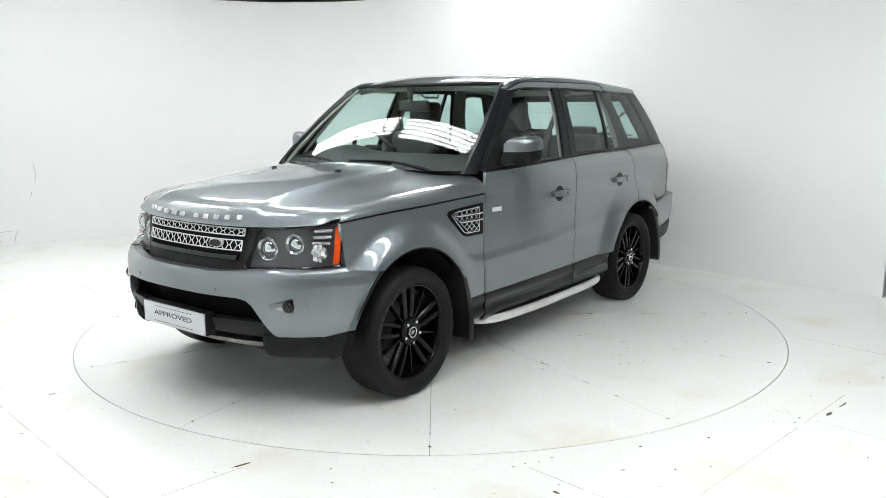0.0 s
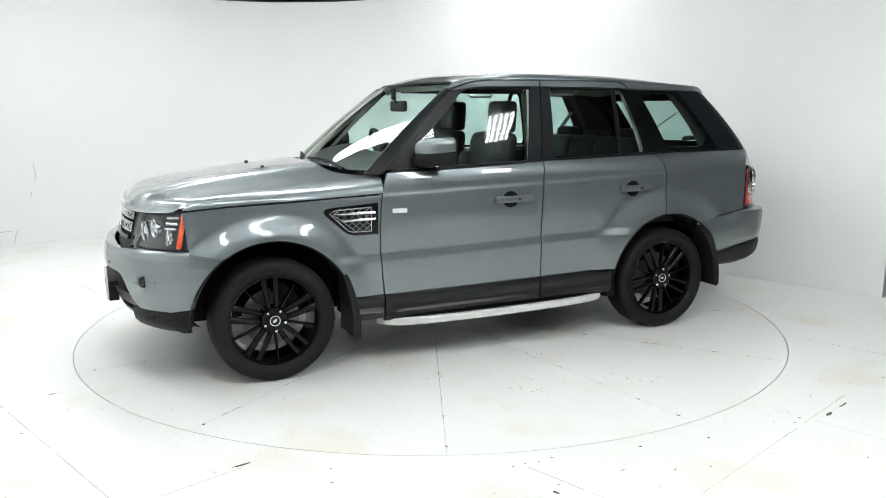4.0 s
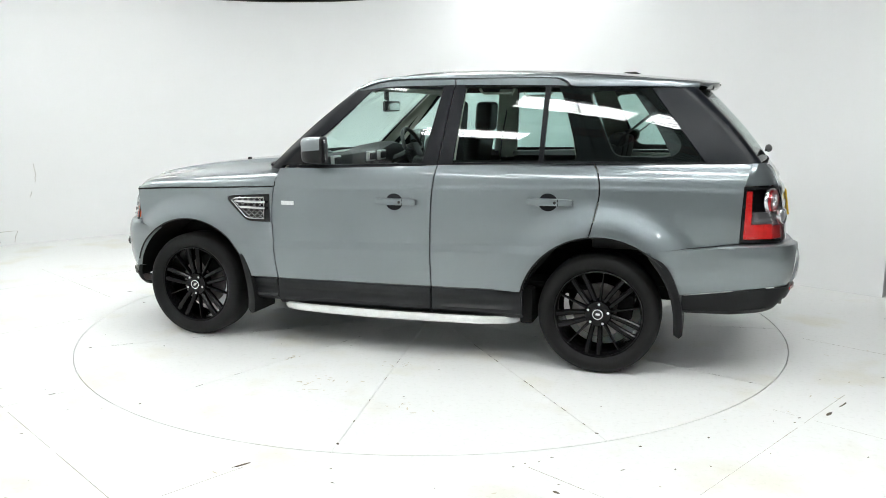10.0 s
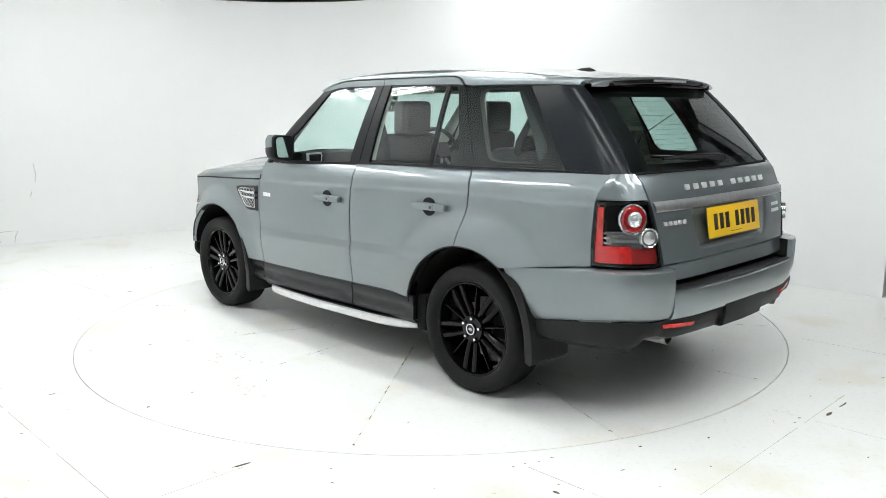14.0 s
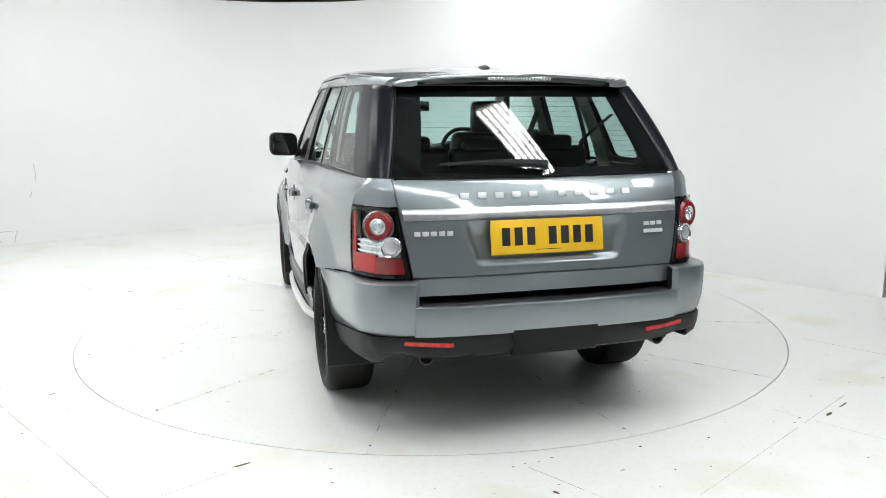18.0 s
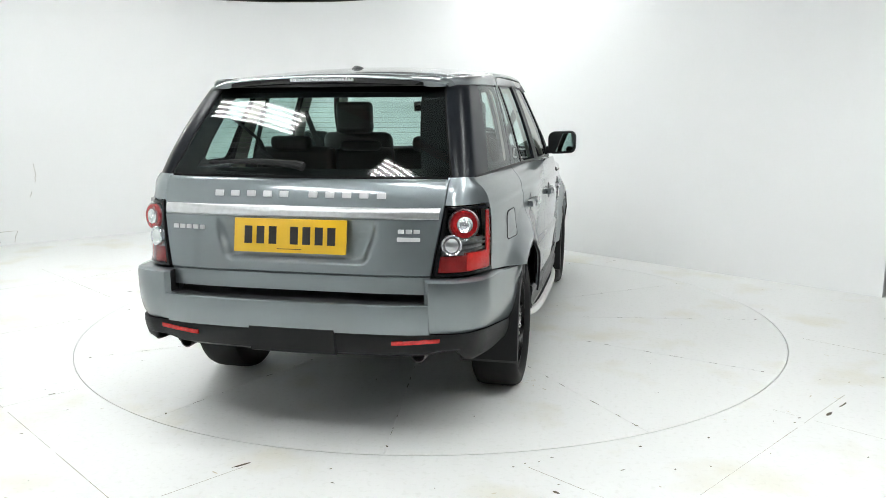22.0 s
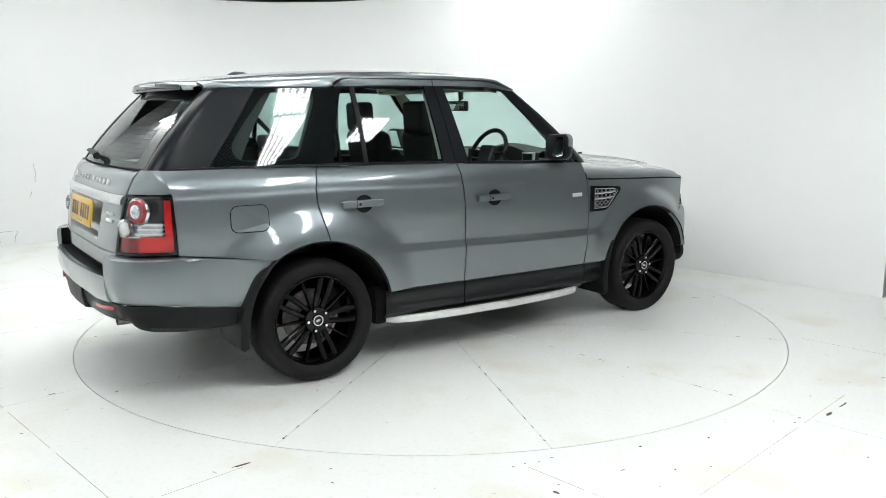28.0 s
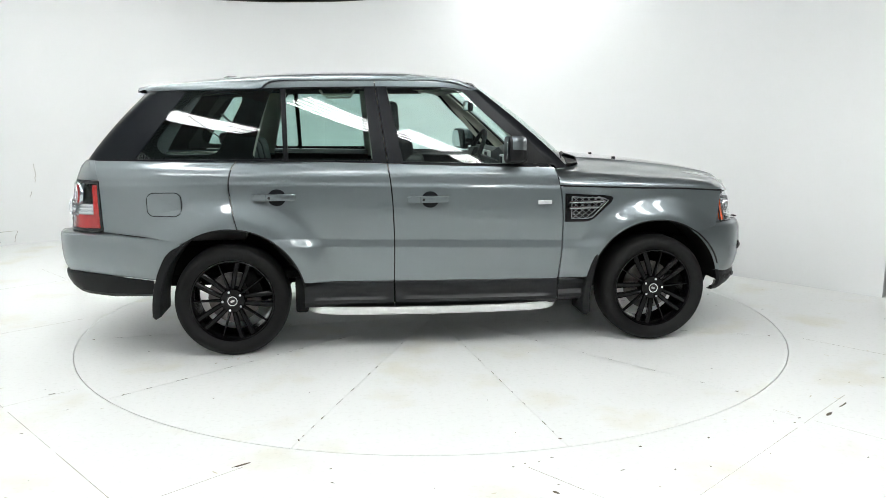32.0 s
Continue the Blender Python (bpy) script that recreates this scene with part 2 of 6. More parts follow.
def tube_bm(path, radius, n=8, bm=None, flat=1.0):
    """A rod along a path; radius may be a list."""
    bm = bm or bmesh.new()
    P = [Vector(p) for p in path]
    rad = radius if isinstance(radius, (list, tuple)) else [radius] * len(P)
    rings = []
    for i, p in enumerate(P):
        d = (P[min(i + 1, len(P) - 1)] - P[max(i - 1, 0)]).normalized()
        up = Vector((0, 0, 1)) if abs(d.z) < 0.9 else Vector((1, 0, 0))
        a = d.cross(up).normalized()
        b = a.cross(d)
        rings.append([bm.verts.new(p + (a * math.cos(2 * math.pi * k / n) + b * math.sin(2 * math.pi * k / n) * flat) * rad[i]) for k in range(n)])
    fs = []
    for r0, r1 in zip(rings, rings[1:]):
        for k in range(n):
            fs.append(bm.faces.new((r0[k], r0[(k + 1) % n], r1[(k + 1) % n], r1[k])))
    fs += [bm.faces.new(rings[0]), bm.faces.new(rings[-1])]
    bmesh.ops.recalc_face_normals(bm, faces=fs)
    return bm


def rounded(w, h, r, n=5, cx=0.0, cy=0.0):
    pts = []
    for sx, sy, a0 in ((1, 1, 0), (-1, 1, 90), (-1, -1, 180), (1, -1, 270)):
        for k in range(n + 1):
            a = radians(a0 + 90 * k / n)
            pts.append((cx + sx * (w / 2 - r) + r * math.cos(a), cy + sy * (h / 2 - r) + r * math.sin(a)))
    return pts


def axes(o, u, v, w):
    """A matrix from an origin and three directions."""
    u, v, w = Vector(u), Vector(v), Vector(w)
    return Matrix(((u.x, v.x, w.x, o[0]), (u.y, v.y, w.y, o[1]), (u.z, v.z, w.z, o[2]), (0, 0, 0, 1)))


# ---- the studio ----
def arc_wall():
    """Plan of the white wall: two straight runs that meet in a wide curve behind the turntable."""
    a, c, b = Vector((-6.575, 2.117)), Vector((-1.471, 5.811)), Vector((3.696, 0.418))
    ua, ub = (a - c).normalized(), (b - c).normalized()
    cut = 2.5
    p, q = c + ua * cut, c + ub * cut
    mid = [p * (1 - t) ** 2 + c * 2 * t * (1 - t) + q * t * t for t in np.linspace(0, 1, 25)]
    run1 = [a + (p - a) * t for t in np.linspace(0, 1, 7)[:-1]]
    run2 = [q + (b - q) * t for t in np.linspace(0, 1, 7)[1:]]
    return run1 + mid + run2


WALL_H = 2.938


def build_wall():
    plan = arc_wall()
    bm = bmesh.new()
    cols = []
    for i, p in enumerate(plan):
        d = (plan[min(i + 1, len(plan) - 1)] - plan[max(i - 1, 0)]).normalized()
        n = Vector((-d.y, d.x))
        if n.dot(p) < 0:
            n = -n
        back = p + n * 0.12
        cols.append([bm.verts.new((p.x, p.y, -0.02)), bm.verts.new((p.x, p.y, WALL_H)),
                     bm.verts.new((back.x, back.y, WALL_H)), bm.verts.new((back.x, back.y, -0.02))])
    for c0, c1 in zip(cols, cols[1:]):
        for k in range(4):
            bm.faces.new((c0[k], c1[k], c1[(k + 1) % 4], c0[(k + 1) % 4]))
    bm.faces.new(cols[0])
    bm.faces.new(cols[-1])
    bmesh.ops.recalc_face_normals(bm, faces=bm.faces[:])
    ob = part("wall_studio", bm, WALL_WHITE, None)
    return tagged(ob, "curved white painted studio backdrop wall with faint cracks", "wall", kind="structure")


def disc_bm(r, z0, z1, n=128):
    bm = bmesh.new()
    a = [bm.verts.new((r * math.cos(2 * math.pi * k / n), r * math.sin(2 * math.pi * k / n), z1)) for k in range(n)]
    b = [bm.verts.new((v.co.x, v.co.y, z0)) for v in a]
    bm.faces.new(a)
    for k in range(n):
        bm.faces.new((a[k], b[k], b[(k + 1) % n], a[(k + 1) % n]))
    bmesh.ops.recalc_face_normals(bm, faces=bm.faces[:])
    return bm


def build_floor():
    """Painted floor sheet with a round hole for the disc, and a dark pit under it."""
    bm = bmesh.new()
    n = 128
    R = DISC_R + 0.0058
    inner = [bm.verts.new((R * math.cos(2 * math.pi * k / n), R * math.sin(2 * math.pi * k / n), 0)) for k in range(n)]
    outer = []
    for k in range(n):
        a = 2 * math.pi * k / n
        c, q = math.cos(a), math.sin(a)
        s = min((5.2 if c > 0 else -7.2) / c if abs(c) > 1e-6 else 99.0, (6.8 if q > 0 else -9.0) / q if abs(q) > 1e-6 else 99.0)
        outer.append(bm.verts.new((s * c, s * q, 0)))
    low = [bm.verts.new((v.co.x, v.co.y, -0.12)) for v in inner]
    for k in range(n):
        j = (k + 1) % n
        bm.faces.new((inner[k], outer[k], outer[j], inner[j]))
        bm.faces.new((inner[k], inner[j], low[j], low[k]))
    bmesh.ops.recalc_face_normals(bm, faces=bm.faces[:])
    bm.normal_update()
    if max(bm.faces, key=lambda f: f.calc_area()).normal.z < 0:
        bmesh.ops.reverse_faces(bm, faces=bm.faces[:])
    fl = part("floor", bm, FLOOR_WHITE, None, smooth=False)
    tagged(fl, "white painted studio floor, scuffed and stained", "floor", kind="structure")
    # unseen grey floor, added past the studio to dim the car's reflections
    bm = bmesh.new()
    for x0, x1, y0, y1 in ((-14, 14, 6.5, 14), (-14, 14, -14, -8.7), (-14, -6.9, -8.7, 6.5), (4.9, 14, -8.7, 6.5)):
        bm.faces.new([bm.verts.new(p) for p in ((x0, y0, -0.006), (x1, y0, -0.006), (x1, y1, -0.006), (x0, y1, -0.006))])
    tagged(part("floor_hall", bm, CONCRETE, None, smooth=False), "unseen grey concrete floor of the hall, added to dim reflections", "floor", kind="structure")
    bm = disc_bm(R + 0.05, -0.16, -0.12, 48)
    pit = part("floor_pit", bm, DARK, None, smooth=False)
    tagged(pit, "dark pit under the turntable", "floor", kind="structure")


def build_hall():
    """The plain hall round the studio: block walls, sheet roof and beams."""
    for nm, b in (("wall_north", (-14, 14, 13.8, 14, 0, 6.2)), ("wall_south", (-14, 14, -14, -13.8, 0, 6.2)),
                  ("wall_east", (13.8, 14, -13.8, 13.8, 0, 6.2)), ("wall_west", (-14, -13.8, -13.8, 13.8, 0, 6.2))):
        tagged(part(nm, box_bm(*b), HALL_WALL, None, smooth=False), "plain grey hall wall", "wall", kind="structure")
    # unseen white walls, placed so that the car and its glass reflect white
    for nm, p, q in (("wall_studio_left", (-5.27, 3.0), (-3.25, -3.6)), ("wall_reflector_back", (-3.25, -3.75), (-2.2, -8.3))):
        a, b = Vector(p), Vector(q)
        d = (b - a)
        ob = part(nm, box_bm(0, d.length, -0.06, 0.06, 0, 5.6 if nm == "wall_studio_left" else WALL_H, 0.005), WALL_WHITE, None)
        ob.matrix_basis = pose(a.x, a.y, 0, 0, 0, math.degrees(math.atan2(d.y, d.x)))
        tagged(ob, "plain white studio wall, unseen, placed for the car's reflections", "wall", kind="structure")
    tagged(part("ceiling", box_bm(-14, 14, -14, 14, 6.2, 6.3), HALL_DARK, None, smooth=False), "dark sheet roof of the hall", "ceiling", kind="structure")


build_wall()
build_floor()
build_hall()
table = empty("turntable")
tagged(table, "round white painted turntable flush with the floor", "turntable")


def wedge_bm(a0, a1, r, gap, n=12):
    """One wedge of the deck, held off its neighbours by half a joint."""
    bm = bmesh.new()
    am = (a0 + a1) / 2
    tip = Vector((math.cos(am), math.sin(am))) * (gap / 2 / math.sin((a1 - a0) / 2))
    da = gap / 2 / r
    pts = [tip] + [Vector((r * math.cos(t), r * math.sin(t))) for t in np.linspace(a0 + da, a1 - da, n)]
    top = [bm.verts.new((p.x, p.y, 0.0)) for p in pts]
    low = [bm.verts.new((p.x, p.y, -0.025)) for p in pts]
    bm.faces.new(top)
    for k in range(len(pts)):
        bm.faces.new((top[k], low[k], low[(k + 1) % len(pts)], top[(k + 1) % len(pts)]))
    bmesh.ops.recalc_face_normals(bm, faces=bm.faces[:])
    return bm


SEAM0 = 8.0
for k in range(12):
    part("deck_segment", wedge_bm(radians(SEAM0 + 30 * k + 0.3), radians(SEAM0 + 30 * k + 30.3), DISC_R, 0.0025), FLOOR_WHITE, table, smooth=False)
part("under_deck", disc_bm(DISC_R - 0.01, -0.09, -0.024), JOINT, table, smooth=False)
rnd = random.Random(4)


def chip_bm(x, y, heading, length, width, z=0.0012):
    """A ragged flake of missing paint."""
    bm = bmesh.new()
    n = 9
    pts = []
    for k in range(n):
        a = 2 * math.pi * k / n
        r = rnd.uniform(0.55, 1.0)
        u, v = math.cos(a) * length / 2 * r, math.sin(a) * width / 2 * r
        pts.append(bm.verts.new((x + u * math.cos(heading) - v * math.sin(heading), y + u * math.sin(heading) + v * math.cos(heading), z)))
    bm.faces.new(pts)
    return bm


def scatter_chips(parent, spots, material):
    for x, y, h, l, w in spots:
        part("paint_chip", chip_bm(x, y, h, l, w), material, parent, smooth=False)


spots = []
for k in range(12):
    a = radians(SEAM0 + 30 * k + 0.3)
    for _ in range(rnd.randint(6, 12)):
        r = rnd.uniform(0.75, 2.40)
        spots.append((r * math.cos(a), r * math.sin(a), a, rnd.uniform(0.02, 0.10), rnd.uniform(0.003, 0.008)))
    spots.append((2.40 * math.cos(a), 2.40 * math.sin(a), a + 0.6, 0.028, 0.014))
    for _ in range(2):
        b, r = a + rnd.uniform(0.05, 0.45), rnd.uniform(0.9, 2.4)
        spots.append((r * math.cos(b), r * math.sin(b), rnd.uniform(0, 3), rnd.uniform(0.008, 0.02), rnd.uniform(0.004, 0.008)))
scatter_chips(table, spots, GRIT)
spots = []
for cx, cy in ((0.139, 1.625), (0.179, 1.737), (0.475, 1.293), (-0.214, 1.197), (-0.483, 1.857), (0.121, 1.589), (-1.38, -0.911)):
    for _ in range(9):
        spots.append((cx + rnd.gauss(0, 0.07), cy + rnd.gauss(0, 0.05), rnd.uniform(0, 3), rnd.uniform(0.012, 0.05), rnd.uniform(0.004, 0.012)))
scatter_chips(table, spots, SCUFF)

# joints between the floor boards, in line with the straight wall
floor_ob = bpy.data.objects["floor"]
UX, VX = Vector((0.69, -0.724)), Vector((0.724, 0.69))


def joint_bm(p, q, width, z=0.0008):
    """A hairline joint, broken into short uneven lengths."""
    bm = bmesh.new()
    d = (q - p)
    ln = d.length
    d.normalize()
    n = Vector((-d.y, d.x))
    t = 0.0
    while t < ln:
        e = min(ln, t + rnd.uniform(0.08, 0.5))
        w = width * rnd.uniform(0.35, 1.0) / 2
        a, b = p + d * t, p + d * e
        if a.length > DISC_R + 0.03 and b.length > DISC_R + 0.03:
            bm.faces.new([bm.verts.new((v.x, v.y, z)) for v in (a - n * w, b - n * w, b + n * w, a + n * w)])
        t = e + rnd.choice((0.0, 0.0, 0.02, 0.08))
    return bm


for k in range(-2, 4):
    u = -0.24 + 1.54 * k
    part("board_joint", joint_bm(UX * u + VX * -6.0, UX * u + VX * (2.85 if u < 0 else 0.4), 0.0035), JOINT_PALE, floor_ob, smooth=False)
for k in range(-1, 4):
    v = -2.93 + 1.42 * k
    part("board_joint", joint_bm(UX * -4.0 + VX * v, UX * 6.0 + VX * v, 0.0035), JOINT_PALE, floor_ob, smooth=False)
spots = [(-0.85, -2.575, 0.66, 0.12, 0.020), (2.03, -2.05, 0.75, 0.085, 0.03), (2.16, -1.93, 0.75, 0.14, 0.012), (-2.11, -1.66, 0.7, 0.05, 0.016), (0.50, -2.86, 2.4, 0.05, 0.02), (-2.62, 0.86, 0.4, 0.06, 0.02),
         (0.96, -2.42, 0.2, 0.022, 0.016), (1.31, -2.33, 0.9, 0.02, 0.014), (0.35, -2.62, 0.2, 0.016, 0.010), (1.05, -2.66, 1.2, 0.018, 0.012), (-0.45, -2.62, 0.2, 0.014, 0.010), (1.85, -2.10, 0.3, 0.03, 0.012), (1.80, -2.16, 0.3, 0.02, 0.01)]
for _ in range(60):
    a, r = rnd.uniform(-2.6, 0.3), rnd.uniform(2.55, 4.2)
    spots.append((r * math.cos(a), r * math.sin(a), rnd.uniform(0, 3), rnd.uniform(0.008, 0.03), rnd.uniform(0.004, 0.010)))
scatter_chips(floor_ob, spots, GRIT)
spots = []
for _ in range(45):
    a, r = rnd.uniform(-2.8, 0.3), rnd.uniform(2.55, 4.0)
    spots.append((r * math.cos(a), r * math.sin(a), rnd.uniform(0, 3), rnd.uniform(0.015, 0.06), rnd.uniform(0.004, 0.012)))
scatter_chips(floor_ob, spots, SCUFF)


def wall_marks():
    """Cracks, a chipped patch by the floor and scuffs on the white wall."""
    wall = bpy.data.objects["wall_studio"]
    plan = arc_wall()

    def at(s, z, out=0.003):
        a, b = plan[0], plan[6]
        d = (b - a).normalized()
        p = a + d * s
        n = Vector((d.y, -d.x))
        return Vector((p.x + n.x * out, p.y + n.y * out, z))

    for path in ([(2.36, 0.93), (2.37, 0.82), (2.35, 0.69)], [(2.32, 0.61), (2.28, 0.52)], [(1.80, 0.15), (1.94, 0.16), (2.12, 0.165)], [(2.12, 0.165), (2.10, 0.09), (2.08, 0.02)], [(1.93, 0.03), (1.92, 0.10)]):
        pts = []
        for (s0, z0), (s1, z1) in zip(path, path[1:]):
            for f in np.linspace(0, 1, 6)[:-1]:
                pts.append(at(s0 + (s1 - s0) * f + rnd.uniform(-0.008, 0.008), z0 + (z1 - z0) * f))
        part("crack", tube_bm(pts, 0.0024, 5), JOINT_PALE, wall)


wall_marks()


def light_bank(tubes, radius, length=1.5, width=0.42, drop=2.6):
    th = empty("light_bank")
    part("tray", box_bm(-length / 2, length / 2, -width / 2, width / 2, 0.042, 0.09, 0.006), FRAME_WHITE, th)
    for k in range(tubes):
        yy = (k - (tubes - 1) / 2) * width / tubes
        part("tube", tube_bm([(-length / 2 + 0.03, yy, 0.036 - radius), (length / 2 - 0.03, yy, 0.036 - radius)], radius, 10), TUBE, th)
    for sx in (-1, 1):
        part("hanger", tube_bm([(sx * length * 0.4, 0, 0.09), (sx * length * 0.4, 0, drop)], 0.006, 6), STEEL, th)
    return tagged(th, "white bank of bright fluorescent tubes hung from the roof, three added as fill", "lamp", group="fluorescent banks over the turntable")


BANK_Z = 3.6
# banks at (1.6, -4.3), (5.7, -2.6) and (5.85, -0.7) are added as fill light
for tubes, radius, places in ((5, 0.020, ((-4.4, -2.5), (-2.75, -2.6), (-0.4, -2.6), (2.35, -2.72), (4.0, -2.55), (1.6, -4.3), (5.7, -2.6))),
                              (5, 0.026, ((-3.6, -0.62), (-2.0, -0.65), (-0.3, -0.70), (2.72, -0.75), (4.32, -0.70), (5.85, -0.7), (4.6, 0.5), (-1.5, 2.1)))):
    bank = light_bank(tubes, radius, drop=6.2 - BANK_Z)
    for k, (u, v) in enumerate(places):
        p = UX * u + VX * v
        m = pose(p.x, p.y, BANK_Z, 0, 0, -46.4)
        if k == 0:
            bank.matrix_basis = m
        else:
            copy_thing(bank, m)

# roof beams of the hall and a red pipe above the wall
for k in range(7):
    p = VX * (-7.5 + 2.5 * k)
    ob = part("roof_beam", box_bm(-13, 13, -0.08, 0.08, 5.75, 6.19, 0.01), BEAM, None, smooth=False)
    ob.matrix_basis = pose(p.x, p.y, 0, 0, 0, -46.4)
    tagged(ob, "red oxide steel roof beam", "beam", group="roof beams of the hall")
# white wall's end: a grey post, then an unseen wall added for reflections
ob = part("door_frame_post", box_bm(3.72, 3.83, 0.23, 0.37, 0, 2.938, 0.01), GREY_DOOR, None)
tagged(ob, "grey post at the end of the white wall", "post", kind="structure")
ob = part("unseen_side_wall", box_bm(3.86, 6.4, -0.12, 0.03, 0, 2.938, 0.01), GREY_DOOR, None)
tagged(ob, "unseen grey wall past the studio wall, added for reflections", "wall", kind="structure")


# ---- the car: x forward, y to its left, z up, middle of the wheelbase at the origin ----
car = empty("car")
tagged(car, "grey metallic off-road estate car with black wheels on the turntable", "car")
car.scale = (1.0062, 1.004, 1.003)
HUB_X, HUB_Z = 1.375, 0.347
ARCH_R = 0.466

BODY_W = [(-2.6, 0.80), (-2.3, 0.838), (-2.13, 0.862), (-1.9, 0.888), (-1.4, 0.913), (-1.0, 0.926), (-0.4, 0.938), (0.2, 0.94), (0.6, 0.934),
          (1.0, 0.917), (1.4, 0.898), (1.6, 0.882), (1.75, 0.866), (1.85, 0.848), (2.0, 0.80)]
SECTION = [(0.20, -0.085), (0.30, -0.045), (0.36, -0.022), (0.43, -0.010), (0.50, -0.004), (0.60, 0.004), (0.651, 0.0062), (0.655, 0.0058),
           (0.698, -0.0020), (0.702, -0.0020), (0.75, 0.000), (0.85, 0.003), (0.90, 0.003), (1.00, 0.000), (1.030, -0.0012), (1.038, -0.0024), (1.050, -0.0068), (1.058, -0.0082), (1.10, -0.0130), (1.13, -0.0195), (1.16, -0.0300), (1.19, -0.0450), (1.23, -0.0720)]
SEC_Z = np.linspace(0.18, 1.26, 541)
SEC_Y = np.interp(SEC_Z, *zip(*SECTION))
for _ in range(6):
    eased = np.convolve(np.pad(SEC_Y, 2, mode="edge"), (0.1, 0.2, 0.4, 0.2, 0.1), "valid")
    SEC_Y = np.where(SEC_Z > 0.74, eased, SEC_Y)


def side_y(x, z):
    """Half width of the lower body."""
    rise = 0.028 * (np.clip(x, -1.2, 0.8) - 0.36) * np.clip((1.20 - z) / 0.08, 0, 1)
    y = soft(x, BODY_W) + np.interp(z + rise, SEC_Z, SEC_Y)
    y = y - 0.020 * np.clip((z - 1.07) / 0.15, 0, 1) ** 2 * np.clip(1 - np.abs(x + 1.2) / 0.9, 0, 1)
    for hx in (HUB_X, -HUB_X):
        r = np.hypot(x - hx, z - HUB_Z)
        k = np.clip(1 - (r - ARCH_R) / (0.16 if hx > 0 else 0.22), 0, 1)
        lip = soft(x, BODY_W) - 0.935
        y = y + (k * k * (3 - 2 * k)) * np.clip((0.028 if hx > 0 else 0.050) - lip, 0, 0.090) * 0.85
    return y


BELT_W = [(-2.35, 0.74), (-2.2, 0.785), (-1.9, 0.822), (-1.3, 0.852), (-0.4, 0.875), (0.2, 0.874), (0.7, 0.858)]
TOP_W = [(-2.2, 0.632), (-1.8, 0.676), (-1.2, 0.710), (-0.5, 0.718), (0.1, 0.708), (0.4, 0.690)]


def glass_y(x, z):
    """Half width of the upper body (doors above the belt)."""
    k = (z - 1.20) / 0.48
    return soft(x, BELT_W) * (1 - k) + soft(x, TOP_W) * k + 0.02 * k * (1 - k) * 4 * 0.6


def side_sheet(g, fn, s, off=0.0):
    X, Z = g[..., 0], g[..., 1]
    return np.stack([X, s * (fn(X, Z) + off), Z], -1)


def arch(hx, a0, a1, n=15, r=ARCH_R):
    return [(hx + r * math.cos(radians(a)), HUB_Z + r * math.sin(radians(a))) for a in np.linspace(a0, a1, n)]


DOOR_F = [(0.715, 0.437), (0.733, 0.60), (0.740, 0.80), (0.730, 0.97), (0.708, 1.09), (0.684, 1.160)]
DOOR_M = [(-0.357, 0.452), (-0.354, 0.60), (-0.353, 0.75), (-0.360, 0.95), (-0.372, 1.09), (-0.389, 1.195)]
ARCH_REAR_TOP = 83.0
DOOR_R_UP = [(-1.318, 0.809), (-1.340, 0.90), (-1.363, 1.03), (-1.364, 1.10), (-1.345, 1.18), (-1.318, 1.218)]
GAP = 0.0035


def shift(pts, dx, dz=0.0):
    return [(p[0] + dx, p[1] + dz) for p in pts]


